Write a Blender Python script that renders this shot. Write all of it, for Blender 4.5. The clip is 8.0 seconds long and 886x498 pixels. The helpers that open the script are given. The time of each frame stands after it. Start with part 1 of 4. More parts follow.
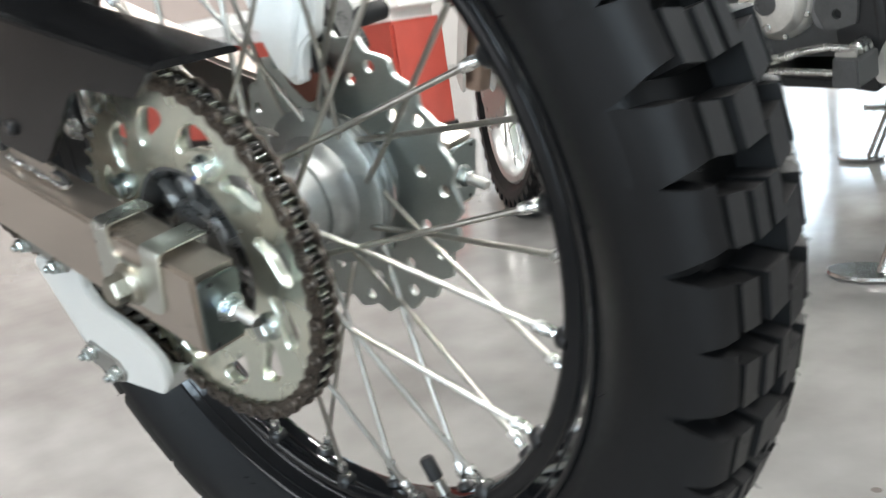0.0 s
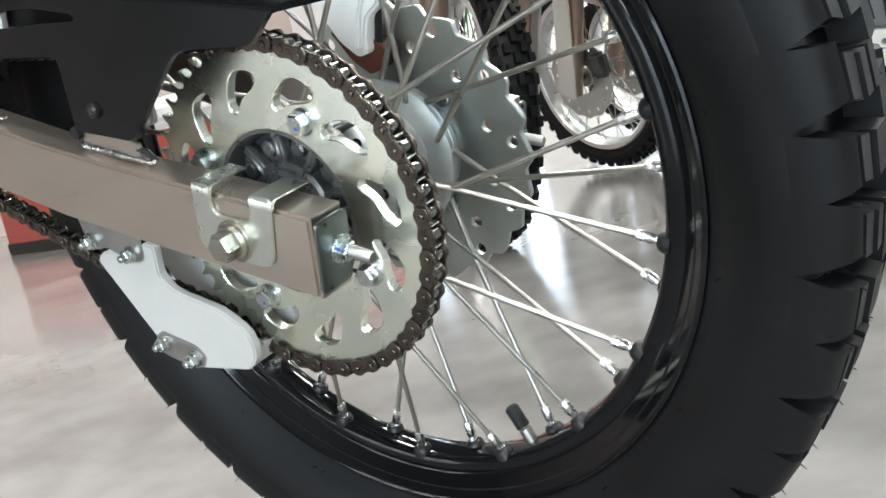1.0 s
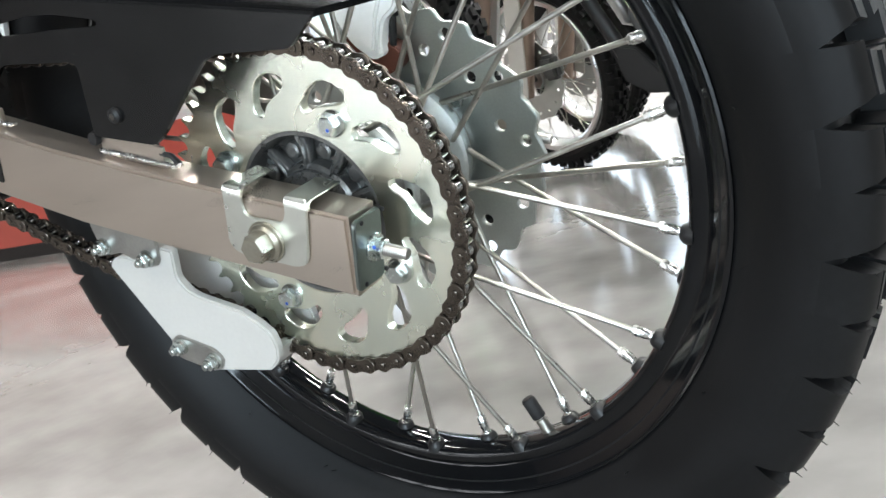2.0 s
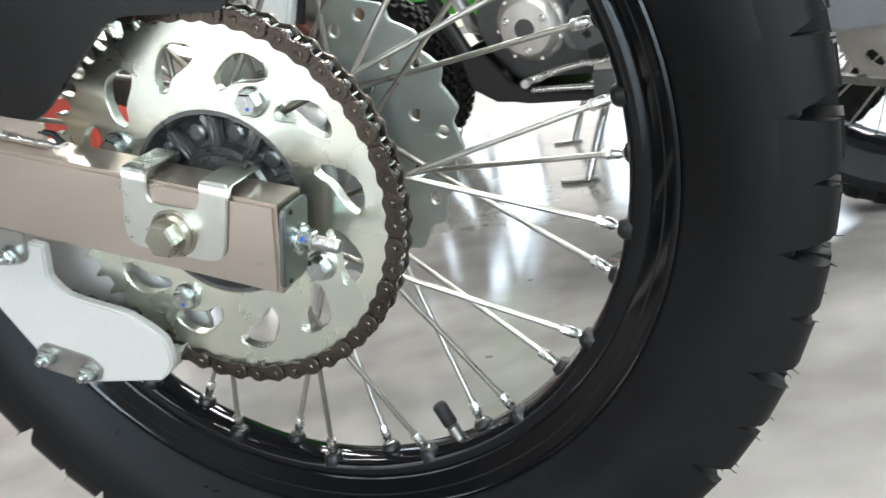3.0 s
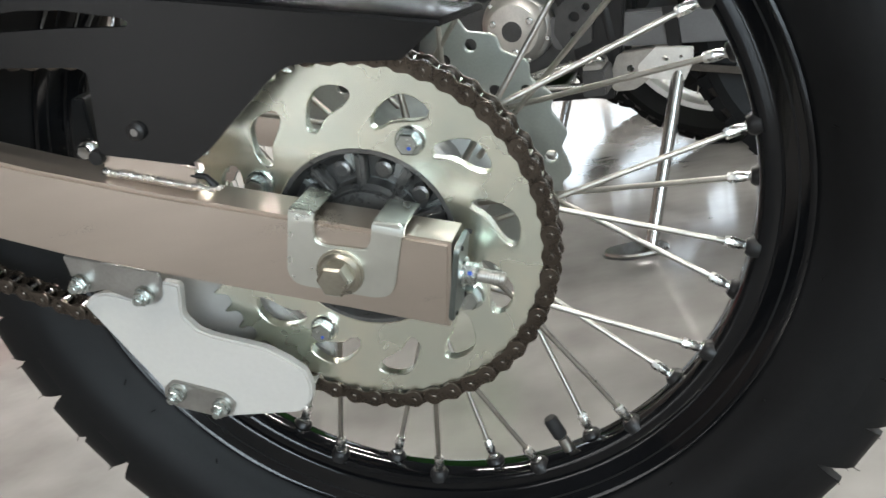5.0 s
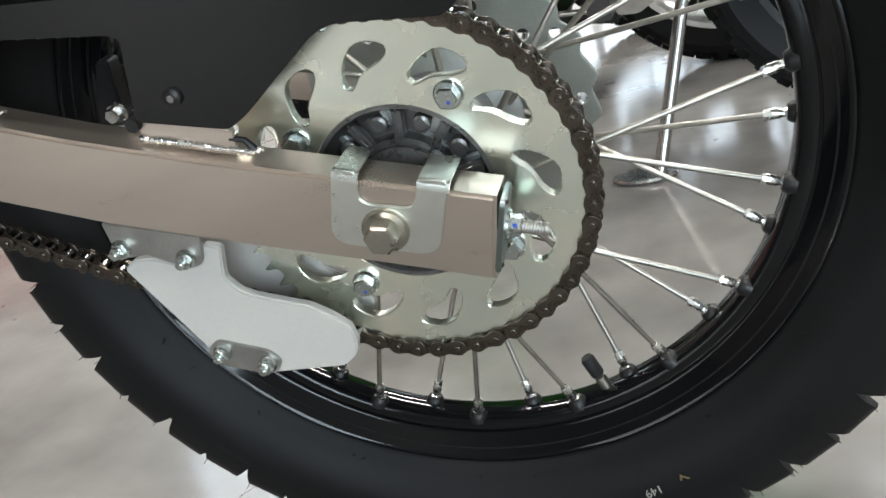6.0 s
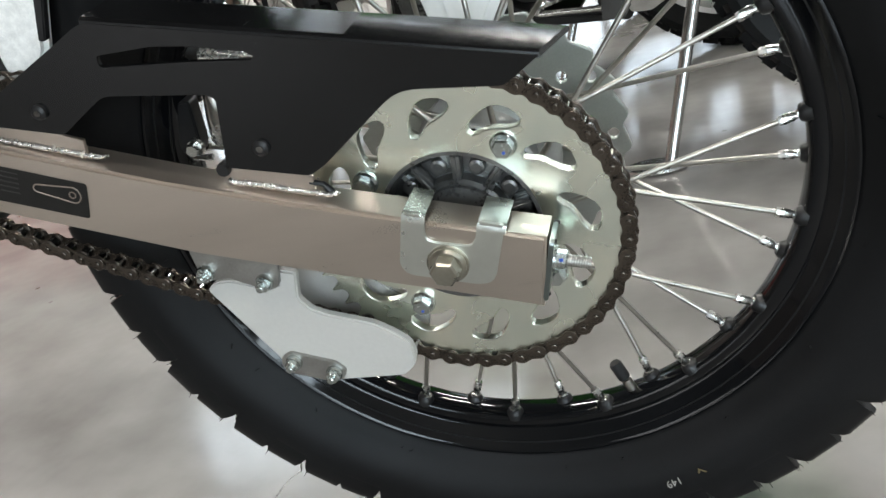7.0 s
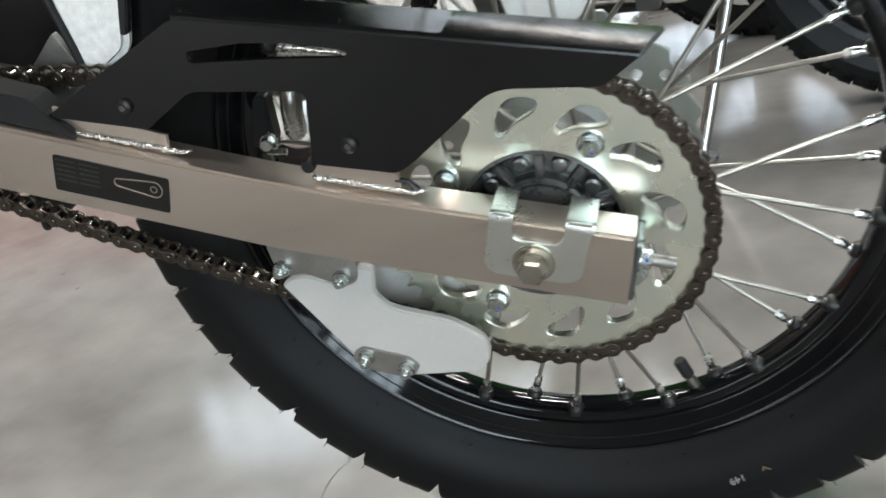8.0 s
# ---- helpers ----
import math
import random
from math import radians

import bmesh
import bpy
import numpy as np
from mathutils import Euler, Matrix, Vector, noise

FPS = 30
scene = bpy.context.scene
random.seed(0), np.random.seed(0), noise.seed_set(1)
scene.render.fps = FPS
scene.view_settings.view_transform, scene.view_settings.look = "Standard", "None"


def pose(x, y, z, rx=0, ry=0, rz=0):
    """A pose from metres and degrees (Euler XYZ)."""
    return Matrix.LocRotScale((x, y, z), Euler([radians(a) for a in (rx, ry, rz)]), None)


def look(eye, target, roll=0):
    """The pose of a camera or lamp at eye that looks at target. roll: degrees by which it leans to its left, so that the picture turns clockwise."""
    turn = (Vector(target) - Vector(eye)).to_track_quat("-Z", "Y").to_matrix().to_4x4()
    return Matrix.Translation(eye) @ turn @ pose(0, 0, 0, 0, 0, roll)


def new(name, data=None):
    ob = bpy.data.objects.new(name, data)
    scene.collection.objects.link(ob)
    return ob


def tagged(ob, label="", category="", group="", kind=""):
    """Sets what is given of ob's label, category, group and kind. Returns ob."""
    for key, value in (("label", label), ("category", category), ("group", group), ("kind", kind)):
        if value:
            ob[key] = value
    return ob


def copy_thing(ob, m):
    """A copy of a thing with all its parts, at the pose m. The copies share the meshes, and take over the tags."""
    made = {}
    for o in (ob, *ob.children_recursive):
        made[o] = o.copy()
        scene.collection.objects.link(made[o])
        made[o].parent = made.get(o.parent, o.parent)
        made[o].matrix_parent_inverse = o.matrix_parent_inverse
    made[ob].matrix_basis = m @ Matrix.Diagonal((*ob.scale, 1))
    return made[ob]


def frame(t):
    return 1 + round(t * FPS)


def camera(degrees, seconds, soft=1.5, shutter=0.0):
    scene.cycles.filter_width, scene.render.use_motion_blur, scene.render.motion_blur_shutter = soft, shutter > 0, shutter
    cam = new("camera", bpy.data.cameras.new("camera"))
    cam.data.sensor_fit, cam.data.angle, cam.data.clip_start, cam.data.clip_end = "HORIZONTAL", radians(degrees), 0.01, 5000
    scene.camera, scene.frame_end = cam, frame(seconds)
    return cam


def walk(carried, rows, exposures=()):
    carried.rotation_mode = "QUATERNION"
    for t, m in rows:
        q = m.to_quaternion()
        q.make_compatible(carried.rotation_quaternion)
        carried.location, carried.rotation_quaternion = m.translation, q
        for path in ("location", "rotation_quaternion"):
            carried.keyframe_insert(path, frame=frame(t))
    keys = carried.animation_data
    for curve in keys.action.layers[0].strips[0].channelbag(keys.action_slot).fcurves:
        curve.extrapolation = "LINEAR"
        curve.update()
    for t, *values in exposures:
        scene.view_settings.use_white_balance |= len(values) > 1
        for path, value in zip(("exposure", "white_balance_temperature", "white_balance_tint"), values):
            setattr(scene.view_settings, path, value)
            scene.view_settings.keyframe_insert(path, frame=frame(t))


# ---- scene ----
# ---- camera and walk ----
cam = camera(50.51, 8.0, soft=1.5, shutter=0.4)
PATH = [
    (0, 0.4819, -0.2752, 0.4116, 76.41, 8.339, 42.887),
    (0.2, 0.465, -0.316, 0.385, 79.04, 8.544, 42.094),
    (0.5, 0.4468, -0.3337, 0.3675, 80.368, 10.235, 40.206),
    (1, 0.4266, -0.3768, 0.3558, 80.234, 12.539, 37.243),
    (2.5, 0.3623, -0.4197, 0.3689, 78.86, 12.181, 28.819),
    (3, 0.314, -0.4198, 0.3617, 78.042, 10.636, 21.506),
    (3.5, 0.2734, -0.4258, 0.3653, 78.381, 9.405, 16.112),
    (4, 0.2467, -0.4319, 0.3873, 77.381, 10.183, 14.166),
    (4.5, 0.2207, -0.451, 0.4027, 76.117, 11.319, 14.516),
    (5, 0.2063, -0.4702, 0.4117, 76.231, 11.687, 16.023),
    (5.2, 0.2015, -0.4746, 0.4198, 75.58, 12.577, 15.908),
    (6.3, 0.1817, -0.4741, 0.4467, 70.689, 14.517, 15.011),
    (6.5, 0.1822, -0.4868, 0.465, 70.669, 15.161, 15.707),
    (7, 0.1801, -0.5294, 0.4989, 69.192, 14.049, 14.835),
    (7.5, 0.1807, -0.5597, 0.5163, 68.712, 13.135, 14.033),
    (7.7, 0.171, -0.57, 0.515, 70.03, 13.567, 15.023),
    (8, 0.1323, -0.5399, 0.5187, 68.328, 13.493, 14.949),
]
walk(cam, [(t, pose(x, y, z, rx, ry, rz)) for t, x, y, z, rx, ry, rz in PATH],
     [(0.0, 0.62, 6500, 10), (1.0, 0.57, 6500, 10), (2.5, 0.64, 6500, 10), (3.5, 0.56, 6550, 10), (4.5, 0.32, 6800, 11), (6.5, 0.11, 6700, 10), (8.0, 0.02, 6700, 10)])

# ---- world and light ----
LEAN = 8.629          # the bike leans on its side stand
AXLE_H = 0.302
world = bpy.data.worlds.new("world")
scene.world = world
world.use_nodes = True
wn = world.node_tree.nodes
sky = wn.new("ShaderNodeTexSky")
sky.sky_type = 'NISHITA'
sky.sun_disc = False
sky.sun_elevation, sky.sun_rotation = radians(38), radians(150)
world.node_tree.links.new(sky.outputs[0], wn["Background"].inputs[0])
wn["Background"].inputs[1].default_value = 0.12

ROOM = (-6.5, 5.5, -4.0, 6.5, 4.7)     # x0, x1, y0, y1, height


def area_lamp(name, m, sx, sy, watts, colour):
    d = bpy.data.lights.new(name, 'AREA')
    d.shape, d.size, d.size_y, d.energy, d.color = 'RECTANGLE', sx, sy, watts, colour
    ob = new(name, d)
    ob.matrix_world = m
    return ob


# daylight through the north windows, added fill at unseen south ones, ceiling lamps
OPENINGS = {"north": ((-5.6, -3.9), (-3.5, -1.75), (-1.35, 1.1), (1.5, 3.2), (3.6, 5.2)), "south": ((-3.6, -1.8), (0.1, 2.4), (2.9, 5.2))}
SILL = {"north": (0.45, 4.58), "south": (0.12, 1.75)}
CEILING_LIGHTS = [(x, y, 0) for y in (-2.8, -1.3, 1.6, 3.4, 5.2) for x in (-2.4, 0.6, 3.3) if x > 0 or y > 0]
for a, b in OPENINGS["north"]:
    # two added lamps a window: dim low to spare the floor, bright high for the guard flange
    for z, tall, watts in ((1.10, 1.30, 12), (4.14, 0.90, 24)):
        area_lamp("daylight_north", look(((a + b) / 2, 6.76, z), ((a + b) / 2, 0, z)), b - a, tall, watts * (b - a), (0.78, 0.90, 1.0))
for a, b in OPENINGS["south"]:
    # the weak south-west lamp is added to brighten the sprocket and upper tyre
    power, tint = (165, (0.70, 0.87, 1.0)) if a > 0 else (42, (0.95, 0.97, 1.0))
    area_lamp("daylight_south", look(((a + b) / 2, -4.26, 0.93), ((a + b) / 2, 0, 0.93)), b - a, 1.6, power, tint)
for x, y, _ in CEILING_LIGHTS:
    area_lamp("ceiling_lamp", Matrix.Translation((x, y, ROOM[4] - 0.12)), 1.2, 0.14, 68 if y < 0 else 80, (1.0, 0.985, 0.95))


# ---- materials ----
def nodes_of(m):
    m.use_nodes = True
    t = m.node_tree
    return t, t.nodes["Principled BSDF"]


def surface(name, base, rough=0.5, metal=0.0, vary=0.12, scale=30.0, fine=400.0, bump=0.05, rough_vary=0.12, second=None, spec=0.5, coat=0.0, stretch=None, per_piece=0.0):
    """Procedural surface: colour and gloss vary at a coarse and a fine scale, with fine relief."""
    m = bpy.data.materials.new(name)
    t, p = nodes_of(m)
    n, l = t.nodes, t.links
    co = n.new("ShaderNodeTexCoord")
    src = co.outputs["Object"]
    if stretch:
        mp = n.new("ShaderNodeMapping")
        mp.inputs["Scale"].default_value = stretch
        l.new(src, mp.inputs[0])
        src = mp.outputs[0]
    a, b = n.new("ShaderNodeTexNoise"), n.new("ShaderNodeTexNoise")
    a.inputs["Scale"].default_value, a.inputs["Detail"].default_value = scale, 6
    b.inputs["Scale"].default_value, b.inputs["Detail"].default_value = fine, 3
    l.new(src, a.inputs["Vector"])
    l.new(src, b.inputs["Vector"])
    mix = n.new("ShaderNodeMix")
    mix.data_type = 'RGBA'
    dark = second or tuple(c * (1 - 2 * vary) for c in base)
    lite = base if second else tuple(min(1, c * (1 + vary)) for c in base)
    mix.inputs["A"].default_value, mix.inputs["B"].default_value = (*dark, 1), (*lite, 1)
    ramp = n.new("ShaderNodeMapRange")
    ramp.inputs["From Min"].default_value, ramp.inputs["From Max"].default_value = 0.3, 0.7
    add = n.new("ShaderNodeMath")
    add.operation = 'MULTIPLY_ADD'
    add.inputs[1].default_value, add.inputs[2].default_value = 0.35, 0.0
    l.new(b.outputs[0], add.inputs[0])
    sm = n.new("ShaderNodeMath")
    sm.operation = 'MULTIPLY_ADD'
    sm.inputs[1].default_value = 0.65
    l.new(a.outputs[0], sm.inputs[0])
    l.new(add.outputs[0], sm.inputs[2])
    l.new(sm.outputs[0], ramp.inputs[0])
    l.new(ramp.outputs[0], mix.inputs["Factor"])
    colour = mix.outputs["Result"]
    if per_piece:
        info = n.new("ShaderNodeObjectInfo")
        hsv = n.new("ShaderNodeHueSaturation")
        mr = n.new("ShaderNodeMapRange")
        mr.inputs["To Min"].default_value, mr.inputs["To Max"].default_value = 1 - per_piece, 1 + per_piece
        l.new(info.outputs["Random"], mr.inputs[0])
        l.new(mr.outputs[0], hsv.inputs["Value"])
        l.new(colour, hsv.inputs["Color"])
        colour = hsv.outputs[0]
    l.new(colour, p.inputs["Base Color"])
    rr = n.new("ShaderNodeMapRange")
    rr.inputs["To Min"].default_value, rr.inputs["To Max"].default_value = max(0.02, rough - rough_vary), min(1, rough + rough_vary)
    l.new(sm.outputs[0], rr.inputs[0])
    rr.inputs["From Min"].default_value, rr.inputs["From Max"].default_value = 0.25, 0.75
    l.new(rr.outputs[0], p.inputs["Roughness"])
    p.inputs["Metallic"].default_value = metal
    p.inputs["Specular IOR Level"].default_value = spec
    p.inputs["Coat Weight"].default_value = coat
    if bump:
        bp = n.new("ShaderNodeBump")
        bp.inputs["Strength"].default_value, bp.inputs["Distance"].default_value = bump, 0.001
        l.new(sm.outputs[0], bp.inputs["Height"])
        l.new(bp.outputs[0], p.inputs["Normal"])
    return m


def glow(name, colour, strength):
    m = bpy.data.materials.new(name)
    t, p = nodes_of(m)
    p.inputs["Base Color"].default_value = (*colour, 1)
    p.inputs["Emission Color"].default_value = (*colour, 1)
    p.inputs["Emission Strength"].default_value = strength
    return m


RUBBER = surface("tyre_rubber", (0.0052, 0.0053, 0.0057), 0.50, 0, 0.30, 9, 260, 0.16, 0.10, spec=0.18)
RUBBER_SOFT = surface("black_rubber", (0.012, 0.012, 0.0125), 0.6, 0, 0.2, 40, 500, 0.1, spec=0.3)
RIM_BLACK = surface("black_anodised_rim", (0.0030, 0.0033, 0.0040), 0.07, 0.0, 0.2, 12, 200, 0.01, 0.02, spec=0.30)
# teal second tone paints the sprocket's dark reflections into the zinc colour
ZINC = surface("yellow_zinc_painted_sheen", (0.97, 0.96, 0.82), 0.27, 1.0, 0.1, 11, 40, 0.0, 0.02, second=(0.74, 0.83, 0.76))
ZINC_WHITE = surface("clear_zinc_steel", (0.50, 0.535, 0.52), 0.26, 1.0, 0.03, 20, 500, 0.02, 0.04)
STEEL = surface("bright_steel", (0.56, 0.56, 0.54), 0.26, 1.0, 0.08, 60, 400, 0.006, 0.06)
SPOKE_STEEL = surface("galvanised_spoke_steel", (0.40, 0.385, 0.35), 0.34, 1.0, 0.1, 80, 500, 0.04, 0.1)
DISC_STEEL = surface("brushed_disc_steel", (0.44, 0.465, 0.445), 0.38, 1.0, 0.08, 30, 600, 0.05, 0.08)
HUB_ALU = surface("cast_aluminium_hub", (0.40, 0.42, 0.415), 0.42, 1.0, 0.1, 40, 350, 0.12, 0.1)
ARM_ALU = surface("champagne_anodised_aluminium", (0.560, 0.490, 0.428), 0.29, 0.94, 0.05, 8, 700, 0.006, 0.03, stretch=(1, 1, 6))
WELD = surface("aluminium_weld", (0.66, 0.65, 0.63), 0.26, 0.95, 0.10, 120, 420, 0.5, 0.10)
BOLT_ZINC = surface("yellowish_zinc_bolt", (0.36, 0.34, 0.285), 0.30, 0.95, 0.10, 60, 400, 0.04, 0.08)
CHAIN_BROWN = surface("bronze_dark_chain_steel", (0.095, 0.078, 0.064), 0.30, 0.9, 0.2, 90, 600, 0.05, 0.12, per_piece=0.15)
CHAIN_DARK = surface("oiled_dark_steel", (0.20, 0.195, 0.19), 0.12, 1.0, 0.2, 90, 600, 0.05, 0.12)
GUARD_BLACK = surface("satin_black_plastic", (0.0036, 0.0037, 0.0040), 0.25, 0, 0.15, 20, 300, 0.006, 0.03, spec=0.34)
BLACK_PAINT = surface("black_paint", (0.009, 0.009, 0.0095), 0.40, 0, 0.15, 20, 500, 0.05, 0.08, spec=0.35)
CAST_DARK = surface("dark_cast_carrier", (0.15, 0.148, 0.143), 0.32, 0.7, 0.2, 60, 400, 0.15, 0.12)
COVER_WHITE = surface("white_cover_plastic", (0.84, 0.84, 0.82), 0.35, 0, 0.03, 15, 300, 0.02, 0.06)
WHITE_PLASTIC = surface("white_nylon", (0.50, 0.485, 0.455), 0.42, 0, 0.05, 15, 300, 0.06, 0.08, second=(0.44, 0.425, 0.40))
AXLE_ZINC = surface("dull_zinc_plate", (0.70, 0.72, 0.675), 0.28, 1.0, 0.05, 14, 120, 0.0, 0.04)
END_ZINC = surface("dull_zinc_end_cap", (0.20, 0.23, 0.225), 0.32, 1.0, 0.08, 30, 300, 0.01, 0.05)
PLATE_GREY = surface("grey_plated_steel", (0.38, 0.372, 0.35), 0.36, 0.9, 0.1, 70, 500, 0.04, 0.08)
STICKER_BLACK = surface("black_label", (0.010, 0.0092, 0.0085), 0.40, 0, 0.2, 60, 500, 0.02, 0.08, spec=0.25)
FINE_PRINT = surface("faint_label_print", (0.016, 0.015, 0.014), 0.4, 0, 0.1, 60, 400, 0.0)
LABEL_INK = surface("worn_label_drawing", (0.14, 0.11, 0.09), 0.4, 0, 0.1, 60, 400, 0.0)
YELLOW_INK = surface("faded_yellow_print", (0.17, 0.13, 0.06), 0.6, 0, 0.2, 200, 900, 0.0)
WHITE_INK = surface("faded_white_print", (0.26, 0.25, 0.23), 0.6, 0, 0.2, 200, 900, 0.0)
BLUE_MARK = surface("blue_paint_mark", (0.03, 0.09, 0.45), 0.5, 0, 0.1, 300, 900, 0.0)
BRONZE_CAST = surface("bronze_brown_casting", (0.12, 0.040, 0.026), 0.4, 0.4, 0.15, 60, 400, 0.08)
SPECKLED = surface("silver_frame_paint", (0.88, 0.87, 0.84), 0.38, 0.10, 0.10, 160, 900, 0.10, 0.1)


# ---- mesh helpers ----
def part(name, bm, material, parent=None, label="", smooth=None):
    """Links a bmesh as one mesh object under a thing or a part."""
    me = bpy.data.meshes.new(name)
    bmesh.ops.recalc_face_normals(bm, faces=bm.faces)
    if smooth is not None:
        lim = radians(smooth)
        for f in bm.faces:
            ny = abs(f.normal.y)
            f.smooth = not (ny > 0.9999 or (ny < 1e-4 and f.calc_area() > 3e-4))
        for e in bm.edges:
            e.smooth = len(e.link_faces) == 2 and e.calc_face_angle(0) < lim
    bm.to_mesh(me)
    bm.free()
    return place(name, me, material, parent, label)


def place(name, me, material, parent=None, label="", m=None):
    if material and not me.materials:
        me.materials.append(material)
    ob = new(name, me)
    if parent:
        ob.parent = parent
    if m is not None:
        ob.matrix_basis = m
    if label:
        ob["label"] = label
    return ob


def thing(name, m, label, category, group=""):
    ob = new(name)
    ob.empty_display_size = 0.1
    ob.matrix_world = m
    return tagged(ob, label, category, group)


def lathe(profile, n=64, axis="y", centre=(0, 0, 0), closed=True, bm=None, a0=0.0, a1=2 * math.pi):
    """A ring swept round an axis through centre; profile rows are (radius, along)."""
    bm = bm or bmesh.new()
    full = abs(a1 - a0 - 2 * math.pi) < 1e-6
    rings = []
    for k in range(n if full else n + 1):
        a = a0 + (a1 - a0) * k / n
        c, s = math.cos(a), math.sin(a)
        row = []
        for r, h in profile:
            v = {"y": (r * c, h, r * s), "z": (r * c, r * s, h), "x": (h, r * c, r * s)}[axis]
            row.append(bm.verts.new(Vector(v) + Vector(centre)))
        rings.append(row)
    m = len(profile)
    for k in range(n):
        p, q = rings[k], rings[(k + 1) % len(rings)]
        for j in range(m if closed else m - 1):
            bm.faces.new((p[j], p[(j + 1) % m], q[(j + 1) % m], q[j]))
    return bm


def disc_lathe(profile, n=32, axis="y", centre=(0, 0, 0), bm=None):
    """A solid of revolution, closed at both ends by flat caps."""
    bm = lathe(profile, n, axis, centre, closed=False, bm=bm)
    m = len(profile)
    vs = list(bm.verts)[-n * m:]
    bm.faces.new([vs[k * m] for k in range(n)])
    bm.faces.new([vs[k * m + m - 1] for k in range(n)])
    return bm


def tube(points, radius, n=10, bm=None, caps=True):
    """A round bar along points; radius is a number or one a point."""
    bm = bm or bmesh.new()
    pts = [Vector(p) for p in points]
    rad = radius if isinstance(radius, (list, tuple)) else [radius] * len(pts)
    rings, up = [], None
    for i, p in enumerate(pts):
        d = (pts[min(i + 1, len(pts) - 1)] - pts[max(i - 1, 0)]).normalized()
        if up is None:
            up = d.orthogonal().normalized()
        up = (up - up.dot(d) * d).normalized()
        w = d.cross(up)
        rings.append([bm.verts.new(p + rad[i] * (math.cos(2 * math.pi * k / n) * up + math.sin(2 * math.pi * k / n) * w)) for k in range(n)])
    for a, b in zip(rings, rings[1:]):
        for k in range(n):
            bm.faces.new((a[k], a[(k + 1) % n], b[(k + 1) % n], b[k]))
    if caps:
        bm.faces.new(rings[0][::-1])
        bm.faces.new(rings[-1])
    return bm


def plate(outline, y0, y1, holes=(), bevel=0.0, bm=None, seg=2):
    """A plate in the x-z plane between y0 and y1, with holes through it."""
    bm = bm or bmesh.new()
    made = []
    for loop in (outline, *holes):
        vs = [bm.verts.new((x, y0, z)) for x, z in loop]
        made += [bm.edges.new((a, b)) for a, b in zip(vs, vs[1:] + vs[:1])]
    if holes:
        res = bmesh.ops.triangle_fill(bm, use_beauty=True, use_dissolve=False, edges=made)
        faces = [g for g in res["geom"] if isinstance(g, bmesh.types.BMFace)]
    else:
        faces = [bm.faces.new([e.verts[0] for e in made])]
    ext = bmesh.ops.extrude_face_region(bm, geom=faces)
    top = [g for g in ext["geom"] if isinstance(g, bmesh.types.BMVert)]
    bmesh.ops.translate(bm, verts=top, vec=(0, y1 - y0, 0))
    bmesh.ops.recalc_face_normals(bm, faces=bm.faces)
    if bevel:
        rims = [e for e in bm.edges if len(e.link_faces) == 2 and abs(e.calc_face_angle(0)) > 1.2 and abs(e.verts[0].co.y - e.verts[1].co.y) < 1e-6]
        bmesh.ops.bevel(bm, geom=rims, offset=bevel, segments=seg, affect='EDGES', clamp_overlap=True)
    return bm


def block(cx, cy, cz, sx, sy, sz, bevel=0.0, bm=None, m=None, seg=2):
    bm2 = bmesh.new()
    bmesh.ops.create_cube(bm2, size=1)
    bmesh.ops.scale(bm2, vec=(sx, sy, sz), verts=bm2.verts)
    if bevel:
        bmesh.ops.bevel(bm2, geom=list(bm2.edges), offset=bevel, segments=seg, affect='EDGES')
    bm2.transform((m or Matrix()) if m is not None else Matrix())
    bmesh.ops.translate(bm2, vec=(cx, cy, cz), verts=bm2.verts)
    if bm is None:
        return bm2
    return join(bm, bm2)


def join(bm, other):
    me = bpy.data.meshes.new("tmp")
    other.to_mesh(me)
    other.free()
    bm.from_mesh(me)
    bpy.data.meshes.remove(me)
    return bm


def rounded(points, r, n=5):
    """A polygon with its corners rounded; r is one radius or one a corner."""
    out, k = [], len(points)
    rs = r if isinstance(r, (list, tuple)) else [r] * k
    for i in range(k):
        p, a, b = Vector(points[i]), Vector(points[i - 1]), Vector(points[(i + 1) % k])
        u, v = a - p, b - p
        d = min(rs[i], u.length * 0.45, v.length * 0.45)
        if d < 1e-5:
            out.append(tuple(p))
            continue
        s, e = p + u.normalized() * d, p + v.normalized() * d
        for j in range(n + 1):
            t = j / n
            q = (1 - t) ** 2 * s + 2 * t * (1 - t) * p + t * t * e
            out.append(tuple(q))
    return out


def ring(cx, cz, r, n=20, a0=0.0):
    return [(cx + r * math.cos(a0 + 2 * math.pi * k / n), cz + r * math.sin(a0 + 2 * math.pi * k / n)) for k in range(n)]


def polar(r, deg):
    return (r * math.cos(radians(deg)), r * math.sin(radians(deg)))


